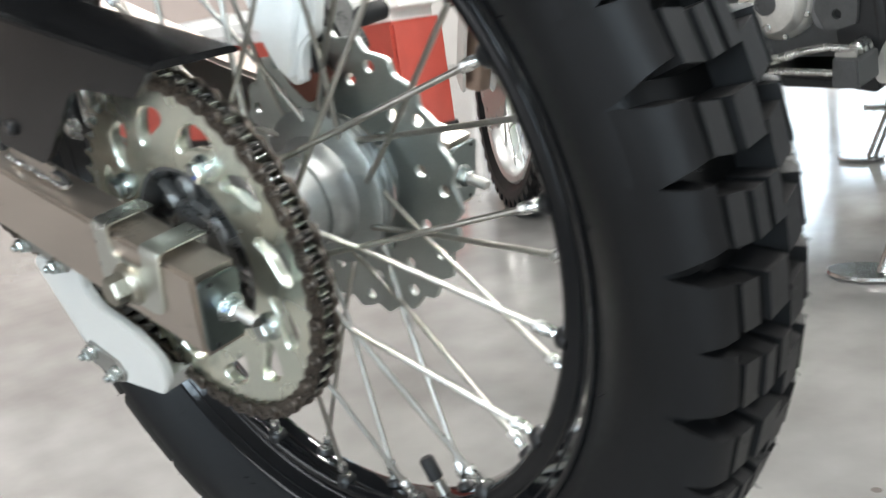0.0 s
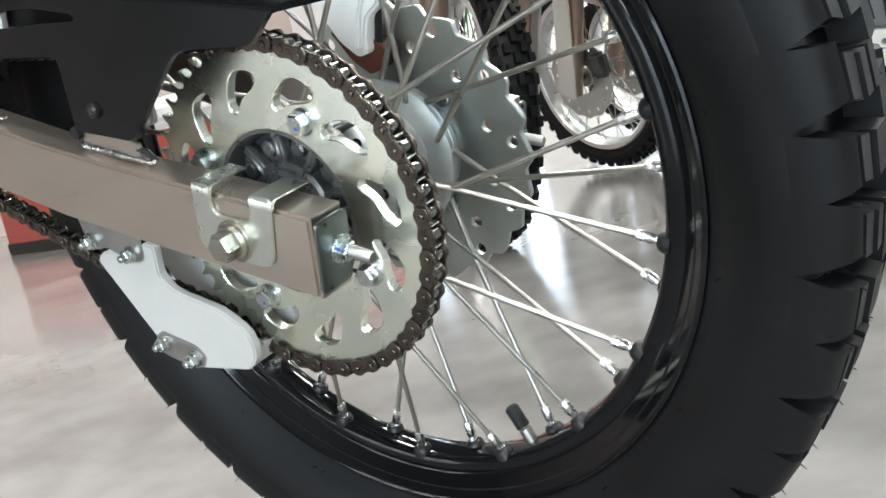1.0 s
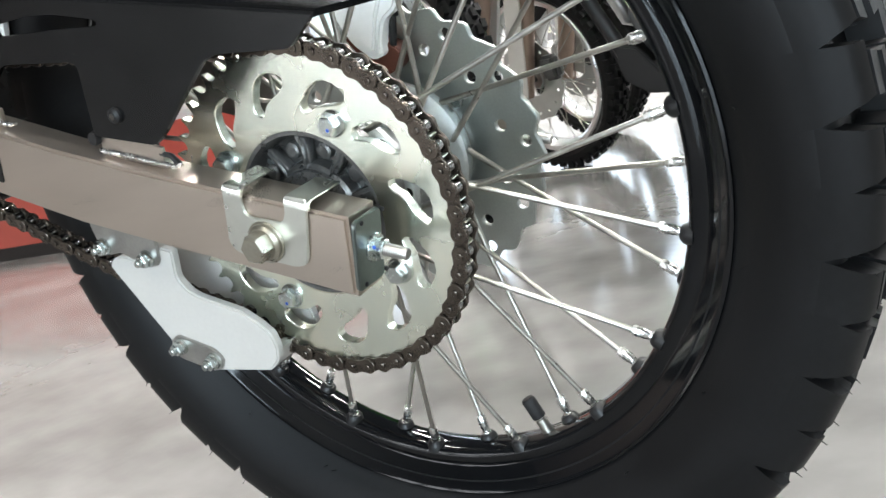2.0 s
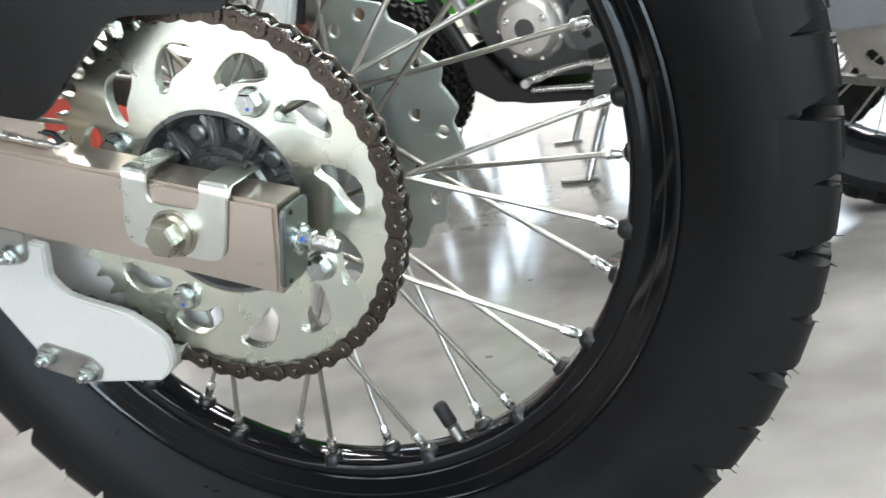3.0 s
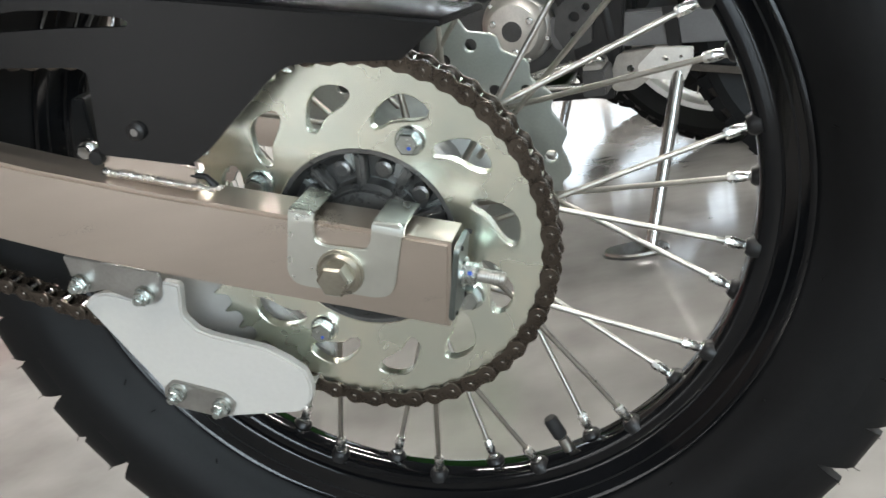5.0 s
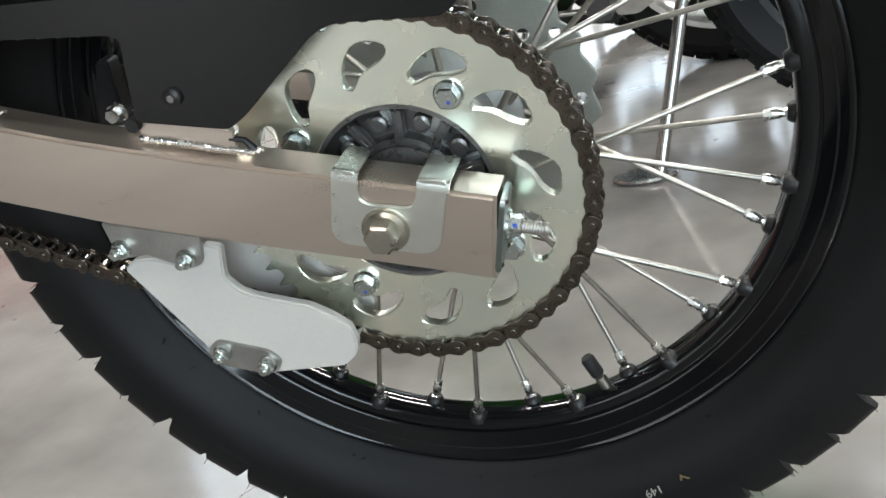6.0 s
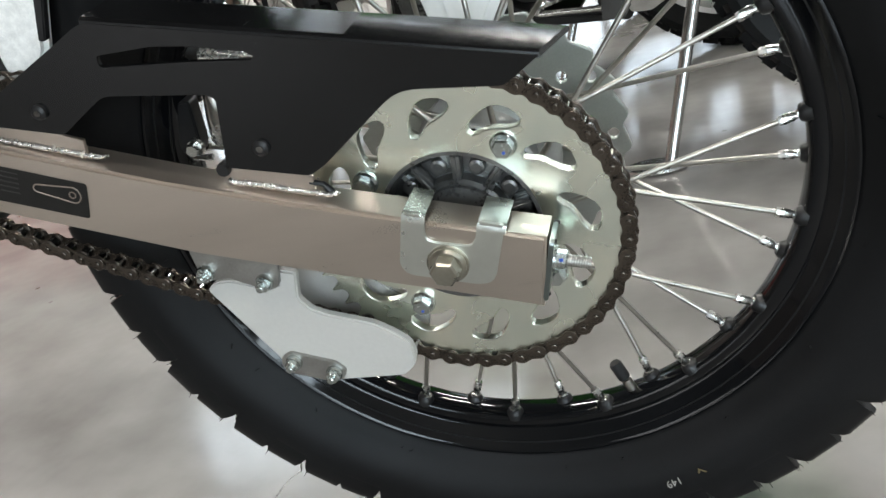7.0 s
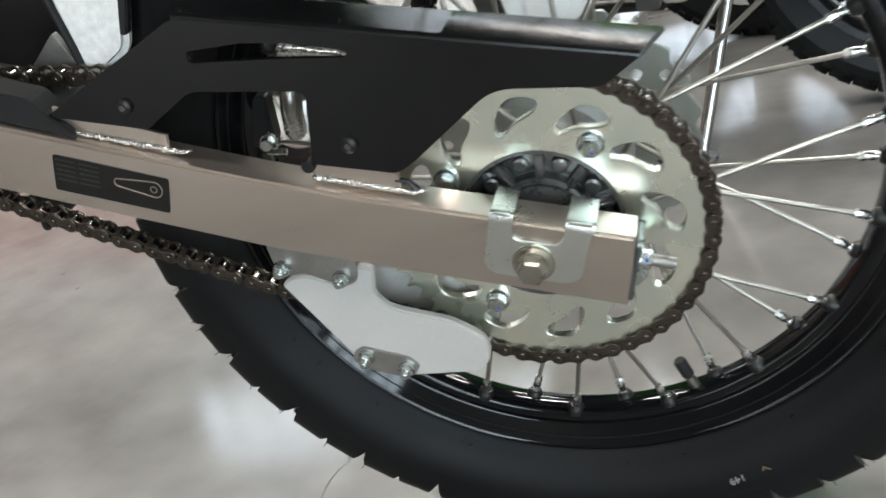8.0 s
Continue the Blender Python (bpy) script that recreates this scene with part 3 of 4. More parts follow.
# end cap, adjuster bolt and nut at both beam ends
for yc in (-0.023, 0.179):
    cap = bmesh.new()
    outline = rounded([(-0.0128, -0.0218), (0.0128, -0.0218), (0.0128, 0.0218), (-0.0128, 0.0218)], 0.004)
    b2 = plate(outline, 0.0, 0.0030, (), 0.0006)
    b2.transform(Matrix.Rotation(radians(90), 4, 'Z') @ Matrix())
    bmesh.ops.scale(b2, vec=(-1, 1, 1), verts=b2.verts)
    ang = math.atan2(-U.y, U.x)
    b2.transform(Matrix.Translation((0.0568, yc, -0.0156)) @ Matrix.Rotation(ang, 4, 'Y'))
    endcap = bpart("end_cap", b2, END_ZINC, "zinc-plated end cap", 35, swingarm)
    base_m = Matrix.Translation((0.0568, yc + (0.004 if yc < 0 else -0.004), -0.0156)) @ Matrix.Rotation(ang, 4, 'Y') @ Matrix.Rotation(radians(90), 4, 'Z')
    b3 = hex_bolt(0, 0, -0.003, 0.0105, 0.0065, 0, 8, 0.0085)
    b3.transform(base_m)
    nut = bpart("lock_nut", b3, ZINC_WHITE, "zinc-plated lock nut", 30, swingarm)
    b3 = disc_lathe([(0.0036, -0.009), (0.0036, -0.0245), (0.0030, -0.0255)], 18)
    for j in range(9):
        lathe([(0.0034, -0.0105 - 0.0015 * j), (0.00385, -0.0112 - 0.0015 * j), (0.0034, -0.0119 - 0.0015 * j)], 18, bm=b3)
    b3.transform(base_m)
    bpart("adjuster_bolt", b3, PLATE_GREY, "", 40, swingarm)
    for sx, sz in ((-0.0105, -0.019), (0.0105, -0.019), (-0.0105, 0.019), (0.0105, 0.019)):
        b4 = disc_lathe([(0.0014, 0.0), (0.0014, -0.0036), (0.0008, -0.0040)], 10, centre=(sx, 0, sz))
        b4.transform(base_m)
        bpart("cap_rivet", b4, BLACK_PAINT, "", 40, swingarm)
# paint mark on the near lock nut
b3 = block(0.0652, -0.0258, -0.0145, 0.0022, 0.0004, 0.0020)
bpart("paint_mark", b3, BLUE_MARK, "blue check mark", 30, swingarm)

# axle plate that clips over the beam end
outline = [(-0.0168, 0.0400), (-0.0288, 0.0052), (-0.0270, -0.0010), (-0.0225, -0.0040), (0.0160, -0.0162), (0.0235, -0.0160), (0.0280, -0.0118), (0.0420, 0.0225),
           (0.0262, 0.0268), (0.0225, 0.0160), (0.0190, 0.0122), (0.0165, 0.0118), (-0.0030, 0.0172), (-0.0068, 0.0200), (-0.0066, 0.0250), (-0.0038, 0.0360)]
axle_plate = bpart("axle_plate", plate(rounded(outline, 0.0035), ARM_Y0 - 0.0022, ARM_Y0 - 0.0002, (), 0.0006), AXLE_ZINC, "zinc-plated axle plate", 35)
for (xa, za), (xb, zb) in (((-0.0168, 0.0385), (-0.0038, 0.0343)), ((0.0262, 0.0252), (0.0420, 0.0200))):
    b2 = bmesh.new()
    w = Vector((xb - xa, 0, zb - za))
    nrm = Vector((0.309, 0, 0.951))
    prof_y = [(ARM_Y0 - 0.0026, -0.004), (ARM_Y0 - 0.0024, -0.0004), (ARM_Y0 - 0.0014, 0.0012), (ARM_Y0 + 0.001, 0.0018), (ARM_Y1 + 0.001, 0.0018), (ARM_Y1 + 0.001, 0.0007), (ARM_Y0 + 0.002, 0.0009), (ARM_Y0, -0.001), (ARM_Y0 - 0.0004, -0.004)]
    rows = []
    for s in (0, 1):
        o = Vector((xa, 0, za)) + w * s
        rows.append([b2.verts.new(o + nrm * (h - 0.0005) + Vector((0, y, 0))) for y, h in prof_y])
    for j in range(len(prof_y)):
        j2 = (j + 1) % len(prof_y)
        b2.faces.new((rows[0][j], rows[0][j2], rows[1][j2], rows[1][j]))
    b2.faces.new(rows[0])
    b2.faces.new(rows[1][::-1])
    bpart("clip_tab", b2, AXLE_ZINC, "", 35, axle_plate)
axle = bpart("axle_bolt", hex_bolt(0.0014, 0.0014, ARM_Y0 - 0.0022, 0.0157, 0.0100, 0.0116, 14, 0.0130), BOLT_ZINC, "yellowish zinc-plated axle bolt head", 30)
bpart("axle_shaft", disc_lathe([(0.0075, -0.040), (0.0075, 0.200)], 20), STEEL, "", 35, axle)
# chain guard: black plate with a folded top
g_out = [(-0.1712, 0.1862), (0.0822, 0.1138), (0.0600, 0.1010), (0.0008, 0.1104), (-0.0560, 0.0740), (-0.0680, 0.0685), (-0.1190, 0.0830), (-0.1075, 0.1265), (-0.1130, 0.1300),
         (-0.1790, 0.1420), (-0.2172, 0.1236), (-0.2830, 0.1440)]
g_slot = [(-0.1705, 0.1660), (-0.1335, 0.1640), (-0.1096, 0.1592), (-0.0776, 0.1490), (-0.0741, 0.1460), (-0.0760, 0.1440), (-0.1150, 0.1508), (-0.1714, 0.1587)]
chain_guard = bpart("chain_guard", plate(rounded(g_out, [0.006, 0.001, 0.004, 0.012, 0.003, 0.004, 0.004, 0.006, 0.006, 0.006, 0.004, 0.003]), -0.0300, -0.0262, [rounded(g_slot, 0.003, 3)], 0.0008), GUARD_BLACK, "satin black plastic chain guard")
b2 = bmesh.new()
ya, yb = -0.0296, 0.010
pts = [(-0.1712, 0.1862, 0.0), (-0.02, 0.1432, 0.0), (0.0822, 0.1138, 0.26)]
rows = []
for x, z, cut in pts:
    rows.append([b2.verts.new((x + cut * (y - ya), y, z + h - 0.285 * cut * (y - ya))) for y, h in ((ya, -0.0015), (ya + 0.001, 0.0012), (ya + 0.004, 0.0026), (yb, 0.0026), (yb + 0.003, 0.0018), (yb + 0.004, 0.0004), (yb + 0.003, -0.0010), (yb - 0.002, -0.0010), (ya + 0.003, -0.0012))])
for p, q in zip(rows, rows[1:]):
    for j in range(9):
        b2.faces.new((p[j], p[(j + 1) % 9], q[(j + 1) % 9], q[j]))
b2.faces.new(rows[0])
b2.faces.new(rows[-1][::-1])
bpart("top_flange", b2, GUARD_BLACK, "", 35, chain_guard)
for x, z in ((-0.2254, 0.1410), (-0.0913, 0.0920)):
    s = disc_lathe([(0.0052, -0.0300), (0.0050, -0.0322), (0.0030, -0.0335)], 20, centre=(x, 0, z))
    bpart("guard_screw", s, BLACK_PAINT, "black pan-head screw", 40, chain_guard)
    bpart("screw_socket", disc_lathe([(0.0022, -0.0334), (0.0022, -0.0338)], 6, centre=(x, 0, z)), CHAIN_DARK, "", 40, chain_guard)
# welded tabs under the guard and their beads
for (xa, za, xb, zb) in ((-0.1240, 0.0735, -0.0600, 0.0520), (-0.2850, 0.1350, -0.2010, 0.1030)):
    w = Vector((xb - xa, zb - za))
    nrm = Vector((-w.y, w.x)).normalized()
    out = [(xa, za - 0.004), (xb - 0.012, zb + 0.0005), (xb - 0.0125 + nrm.x * 0.010, zb + 0.004 + nrm.y * 0.010), (xa + nrm.x * 0.014, za + nrm.y * 0.014)]
    bpart("guard_tab", plate(out, -0.0258, -0.0228, (), 0.0004), ARM_ALU, "", 35, swingarm)
    r2 = random.Random(int(-xa * 1000))
    nb = int(w.length / 0.0016)
    path, girth = [], []
    for j in range(nb + 4):
        t = j / nb
        tail = max(0, j - nb + 2)
        cx, cz = xa + w.x * t, za + w.y * t + tail * 0.0005
        path.append((cx, -0.0268 + r2.uniform(-0.0003, 0.0003), cz + r2.uniform(-0.0004, 0.0005)))
        girth.append(((0.0020 if j % 2 else 0.0013) + r2.uniform(-0.0003, 0.0005)) * (0.5 if j == 0 else max(0.35, 1 - tail * 0.12)))
    bpart("weld_bead", tube(path, girth, 10), WELD, "rippled bright weld bead", 70, swingarm)
    hk = tube([(xb - 0.013, -0.0243, zb + 0.010), (xb - 0.005, -0.0243, zb + 0.0075), (xb - 0.001, -0.0243, zb + 0.001)], [0.0018, 0.0018, 0.0024], 8)
    if xa > -0.2:
        bpart("guard_hook", hk, BLACK_PAINT, "", 40, swingarm)
    else:
        hk.free()
    cl = disc_lathe([(0.0040, -0.030), (0.0045, -0.0285), (0.0045, -0.0225)], 12, centre=(xa + 0.001, 0, za + 0.008))
    bpart("tab_stop", cl, BLACK_PAINT, "", 40, swingarm)

# label on the arm, with an outlined chain drawing and bars of small print
d_out = [(-0.2866, 0.1221), (-0.2138, 0.0919), (-0.2235, 0.0684), (-0.2970, 0.0979)]
decal = bpart("arm_label", plate(rounded(d_out, 0.002), ARM_Y0 - 0.0005, ARM_Y0 + 0.0005), STICKER_BLACK, "black information label with small print", 30, swingarm)
bm = bmesh.new()
o, du, dv = Vector((-0.2420, 0.0925)), Vector((0.927, -0.374)), Vector((0.374, 0.927))
loop = []
for i in range(14):
    a = radians(-80 + 160 * i / 13)
    loop.append((0.016 + 0.0058 * math.cos(a), 0.0058 * math.sin(a)))
for i in range(10):
    a = radians(100 + 160 * i / 9)
    loop.append((-0.008 + 0.0028 * math.cos(a), 0.0028 * math.sin(a)))
loop.append(loop[0])
tube([(o.x + du.x * u + dv.x * v, ARM_Y0 - 0.0006, o.y + du.y * u + dv.y * v) for u, v in loop], 0.00055, 5, bm)
lathe([(0.0018, ARM_Y0 - 0.0005), (0.0026, ARM_Y0 - 0.0005), (0.0026, ARM_Y0 - 0.0009), (0.0018, ARM_Y0 - 0.0009)], 16, centre=(o.x + du.x * 0.016, 0, o.y + du.y * 0.016), bm=bm)
bpart("label_drawing", bm, LABEL_INK, "worn brownish drawing", 40, swingarm)
bm = bmesh.new()
for r in range(5):
    u0, v0 = -0.044, 0.0075 - 0.0036 * r
    for j in range(2):
        u = u0 + 0.016 * j
        x, z = o.x + du.x * u + dv.x * v0, o.y + du.y * u + dv.y * v0
        block(x, ARM_Y0 - 0.0006, z, 0.0135, 0.0002, 0.0009, 0, bm, Matrix.Rotation(math.atan2(-du.y, du.x), 4, 'Y'))
bpart("small_print", bm, FINE_PRINT, "faint bars of small print", 40, swingarm)

# chain guide: white block in two cheeks
w_out = [(-0.1815, -0.0085), (-0.1735, -0.0035), (-0.1625, -0.0030), (-0.1500, -0.0075), (-0.1390, -0.0125), (-0.1270, -0.0110), (-0.1235, 0.0000), (-0.1120, -0.0040), (-0.1150, -0.0140), (-0.1180, -0.0240),
         (-0.1120, -0.0340), (-0.1030, -0.0392), (-0.0890, -0.0445), (-0.0715, -0.0512), (-0.0600, -0.0600), (-0.0515, -0.0690), (-0.0505, -0.0800), (-0.0540, -0.0890), (-0.0640, -0.0962), (-0.1180, -0.0950), (-0.1470, -0.0850), (-0.1510, -0.0700)]
guide = bpart("chain_guide", plate(rounded(w_out, 0.003), -0.0170, -0.0100, (), 0.0012, seg=3), WHITE_PLASTIC, "white nylon chain guide", 40)
far_out = w_out[:3] + [(-0.1450, 0.0080), (-0.1200, 0.0050), (-0.0880, -0.0060), (-0.0790, -0.0250), (-0.0740, -0.0480)] + w_out[14:]
bpart("far_cheek", plate(rounded(far_out, 0.003), 0.0235, 0.0305, (), 0.0012), WHITE_PLASTIC, "", 40, guide)
bpart("guide_floor", plate([(-0.150, -0.074), (-0.054, -0.083), (-0.064, -0.0955), (-0.118, -0.0945), (-0.147, -0.0845)], -0.0102, 0.0237, (), 0.0006), WHITE_PLASTIC, "", 40, guide)
up = [(-0.1795, 0.0260), (-0.1200, 0.0060), (-0.1245, -0.0090), (-0.1290, -0.0125), (-0.1360, -0.0130), (-0.1430, -0.0090), (-0.1600, 0.0005), (-0.1720, 0.0000), (-0.1790, 0.0030)]
bracket = bpart("guide_bracket", plate(rounded(up, 0.003), -0.0195, -0.0168, (), 0.0005), PLATE_GREY, "grey plated steel bracket", 35)
for x, z in ((-0.1739, 0.0070), (-0.1345, -0.0060)):
    bpart("bracket_bolt", hex_bolt(x, z, -0.0195, 0.0085, 0.0050, 0.0062, 10, 0, 0.003), ZINC_WHITE, "", 30, bracket)
lo = [(-0.1475, -0.0690), (-0.1400, -0.0650), (-0.1085, -0.0775), (-0.1030, -0.0855), (-0.1080, -0.0930), (-0.1170, -0.0940), (-0.1450, -0.0835), (-0.1500, -0.0760)]
strip = bpart("guide_strip", plate(rounded(lo, 0.003), -0.0195, -0.0168, (), 0.0005), PLATE_GREY, "grey plated steel strip", 35)
for x, z in ((-0.1391, -0.0735), (-0.1124, -0.0860)):
    bpart("strip_bolt", hex_bolt(x, z, -0.0195, 0.0085, 0.0050, 0.0060, 25, 0, 0.003), ZINC_WHITE, "", 30, strip)

# caliper over the far disc, with its white cover and bracket
cal = bpart("brake_caliper", plate(rounded([(-0.0180, 0.0900), (-0.0125, 0.0800), (-0.0065, 0.0680), (0.0055, 0.0560), (0.0150, 0.0580), (0.0215, 0.0620), (0.0258, 0.0690), (0.0200, 0.0760), (0.0000, 0.0880)], 0.003), 0.1120, 0.1262, (), 0.003, seg=3), BRONZE_CAST, "bronze-brown brake caliper", 40)
cover = bpart("caliper_cover", plate(rounded([(-0.0300, 0.1750), (-0.0160, 0.1250), (-0.0120, 0.0980), (-0.0060, 0.0830), (0.0060, 0.0695), (0.0160, 0.0705), (0.0175, 0.0800), (0.0245, 0.0925), (0.0370, 0.0980), (0.0450, 0.1120), (0.0560, 0.1500), (0.0400, 0.1780)], 0.004), 0.1040, 0.1160, (), 0.005, seg=4), COVER_WHITE, "white plastic caliper cover", 60, cal)
bpart("cover_rib", plate(rounded([(-0.0080, 0.1700), (0.0000, 0.1200), (0.0030, 0.0860), (0.0110, 0.0740), (0.0150, 0.0800), (0.0220, 0.0960), (0.0360, 0.1150), (0.0420, 0.1500), (0.0300, 0.1700)], 0.004), 0.1000, 0.1060, (), 0.004, seg=3), COVER_WHITE, "", 60, cal)
bpart("slide_pin", tube([(0.0262, 0.1150, 0.0945), (0.0185, 0.1150, 0.0725)], 0.0026, 12), BLACK_PAINT, "black slide pin boot", 40, cal)
bpart("pad_spring", block(0.0270, 0.1160, 0.0955, 0.0075, 0.0060, 0.0065, 0.001), BLACK_PAINT, "", 40, cal)
bpart("bleed_cap", disc_lathe([(0.0060, 0.1360), (0.0060, 0.1180), (0.0045, 0.1160)], 16, centre=(0.0690, 0, 0.1030)), RUBBER_SOFT, "black rubber bleed cap", 40, cal)
bpart("far_caliper_half", plate(rounded([(-0.044, 0.120), (-0.036, 0.070), (-0.012, 0.058), (0.020, 0.064), (0.028, 0.080), (0.016, 0.120)], 0.006), 0.1345, 0.160, (), 0.004), CAST_DARK, "", 40, cal)
bpart("brake_hose", tube([(-0.010, 0.150, 0.165), (-0.06, 0.16, 0.185), (-0.16, 0.175, 0.17), (-0.40, 0.18, 0.25)], 0.005, 8), RUBBER_SOFT, "black brake hose", 50, cal)
bpart("caliper_bracket", plate(rounded([(-0.050, 0.060), (-0.020, 0.010), (0.014, -0.012), (0.020, 0.012), (0.0, 0.040), (-0.010, 0.070)], 0.005), 0.136, 0.146, (), 0.002), CAST_DARK, "", 40, cal)
# black slider on the arm ahead of the guard, and the frame by the pivot
sl = [(-0.268, 0.1275), (-0.34, 0.158), (-0.56, 0.249), (-0.56, 0.258), (-0.34, 0.169), (-0.275, 0.1385)]
bpart("slider_lip", plate(rounded([(-0.268, 0.1275), (-0.34, 0.158), (-0.56, 0.249), (-0.56, 0.275), (-0.34, 0.182), (-0.3065, 0.1659), (-0.2874, 0.1577), (-0.280, 0.142)], 0.003), -0.0325, -0.0125, (), 0.002), RUBBER_SOFT, "", 40, swingarm)
bpart("chain_slider", plate(rounded(sl, 0.003), -0.030, 0.024, (), 0.002), RUBBER_SOFT, "black rubber chain slider", 40, swingarm)
frame_plate = bpart("frame_plate", plate(rounded([(-0.2815, 0.320), (-0.2815, 0.2034), (-0.2805, 0.153), (-0.266, 0.149), (-0.243, 0.160), (-0.224, 0.200), (-0.228, 0.320)], 0.006), 0.0195, 0.0310, (), 0.004, seg=4), SPECKLED, "silver painted cast frame section", 50)
bpart("frame_clip", plate(rounded([(-0.2262, 0.2000), (-0.2190, 0.1990), (-0.2325, 0.1720), (-0.2377, 0.1730)], 0.002), 0.0125, 0.0190, (), 0.001), BLACK_PAINT, "", 40, frame_plate)
bpart("vent_hose", tube([(-0.2820, 0.018, 0.320), (-0.2815, 0.018, 0.204), (-0.2800, 0.018, 0.187), (-0.2788, 0.018, 0.171), (-0.2790, 0.018, 0.152)], 0.0028, 8), RUBBER_SOFT, "black vent hose", 50, frame_plate)
# added grey triangle, in place of lit floor showing past the hose
bpart("frame_gusset", plate(rounded([(-0.2925, 0.182), (-0.2835, 0.1545), (-0.324, 0.160)], 0.002), 0.0215, 0.0275, (), 0.001), PLATE_GREY, "", 40, frame_plate)
bpart("engine_rear", plate(rounded([(-0.365, 0.275), (-0.420, 0.255), (-0.62, 0.23), (-0.66, 0.32), (-0.55, 0.46), (-0.40, 0.42), (-0.34, 0.30)], 0.03), -0.02, 0.17, (), 0.012, seg=3), BLACK_PAINT, "black engine and frame lower section", 40)
bpart("mud_flap", plate(rounded([(-0.345, 0.42), (-0.342, 0.28), (-0.344, 0.25), (-0.354, 0.25), (-0.352, 0.28), (-0.358, 0.42)], 0.002), 0.030, 0.130, (), 0.002), BLACK_PAINT, "black plastic mud flap", 40)
link = bpart("shock_linkage", plate(rounded([(-0.1880, 0.1030), (-0.1790, 0.1020), (-0.1840, 0.0680), (-0.1950, 0.0560), (-0.2020, 0.0700)], 0.003), 0.052, 0.066, (), 0.002), BLACK_PAINT, "black shock linkage with steel bolts", 40)
bpart("linkage_strut", tube([(-0.1605, 0.058, 0.1080), (-0.1612, 0.058, 0.1020), (-0.1660, 0.058, 0.0860), (-0.1690, 0.058, 0.0700), (-0.1690, 0.058, 0.0660)], [0.0062, 0.0078, 0.0078, 0.0078, 0.0060], 16), STEEL, "polished steel strut", 50, link)
bpart("linkage_bolt", hex_bolt(-0.1880, 0.0690, 0.052, 0.009, 0.006, 0.007), STEEL, "", 30, link)
bpart("linkage_pin", tube([(-0.1890, 0.046, 0.0640), (-0.1750, 0.046, 0.0615)], 0.0025, 8), STEEL, "", 40, link)
bpart("linkage_rod", tube([(-0.1540, 0.050, 0.1318), (-0.1450, 0.050, 0.1300), (-0.1120, 0.050, 0.1205)], [0.0056, 0.0052, 0.0026], 12), STEEL, "bright steel rod", 40, link)
sidewall_text("149", 0.0085, -70.5, 0.2730, WHEEL_Y - 0.0448, WHITE_INK, "tyre_mark")
tm = plate([(-0.0050, -0.0040), (0.0050, -0.0040), (0.0, 0.0048)], -0.0002, 0.0002, [[(-0.0024, -0.0024), (0.0024, -0.0024), (0.0, 0.0019)]])
tx, tz = polar(0.2745, -65.6)
tm.transform(Matrix.Translation((tx, WHEEL_Y - 0.0452, tz)) @ pose(0, 0, 0, 14, 0, 0) @ Matrix.Rotation(radians(-24), 4, 'Y'))
part("warning_triangle", tm, YELLOW_INK, tyre, "small faded yellow triangle")



# ---- the showroom ----
FLOOR = surface("polished_concrete", (0.275, 0.270, 0.262), 0.13, 0, 0.10, 3.4, 14, 0.0, 0.05, second=(0.150, 0.146, 0.140))


def add_specks(m, scale, share, colour):
    """Scattered small dark specks over a surface."""
    t, p = nodes_of(m)
    n, l = t.nodes, t.links
    co, vo, sep = n.new("ShaderNodeTexCoord"), n.new("ShaderNodeTexVoronoi"), n.new("ShaderNodeSeparateColor")
    vo.inputs["Scale"].default_value = scale
    l.new(co.outputs["Object"], vo.inputs["Vector"])
    l.new(vo.outputs["Color"], sep.inputs[0])
    near, pick, both = n.new("ShaderNodeMath"), n.new("ShaderNodeMath"), n.new("ShaderNodeMath")
    near.operation, pick.operation, both.operation = 'LESS_THAN', 'LESS_THAN', 'MULTIPLY'
    near.inputs[1].default_value, pick.inputs[1].default_value = 0.11, share
    l.new(vo.outputs["Distance"], near.inputs[0])
    l.new(sep.outputs[0], pick.inputs[0])
    l.new(near.outputs[0], both.inputs[0])
    l.new(pick.outputs[0], both.inputs[1])
    mix = n.new("ShaderNodeMix")
    mix.data_type = 'RGBA'
    mix.inputs["B"].default_value = (*colour, 1)
    old = p.inputs["Base Color"].links[0].from_socket
    l.new(old, mix.inputs["A"])
    l.new(both.outputs[0], mix.inputs["Factor"])
    l.new(mix.outputs["Result"], p.inputs["Base Color"])


add_specks(FLOOR, 22, 0.06, (0.12, 0.11, 0.10))
WALL = surface("white_wall_paint", (0.80, 0.79, 0.77), 0.7, 0, 0.04, 2, 200, 0.03)
CEIL = surface("dark_ceiling_paint", (0.09, 0.095, 0.105), 0.8, 0, 0.08, 2, 100, 0.03)
FRAME_GREY = surface("grey_window_frame", (0.25, 0.25, 0.26), 0.45, 0.3, 0.08, 20, 200, 0.02)
FIXTURE_WHITE = surface("white_fixture_enamel", (0.75, 0.75, 0.74), 0.4, 0, 0.04, 20, 200, 0.02)
DIFFUSER = glow("lamp_diffuser", (1.0, 0.96, 0.9), 6.0)
x0, x1, y0, y1, HH = ROOM


def slab(name, a, b, material, label, category, kind="structure", parent=None):
    bm = block((a[0] + b[0]) / 2, (a[1] + b[1]) / 2, (a[2] + b[2]) / 2, b[0] - a[0], b[1] - a[1], b[2] - a[2])
    if parent:
        return part(name, bm, material, parent, label)
    return tagged(part(name, bm, material), label, category, "", kind)


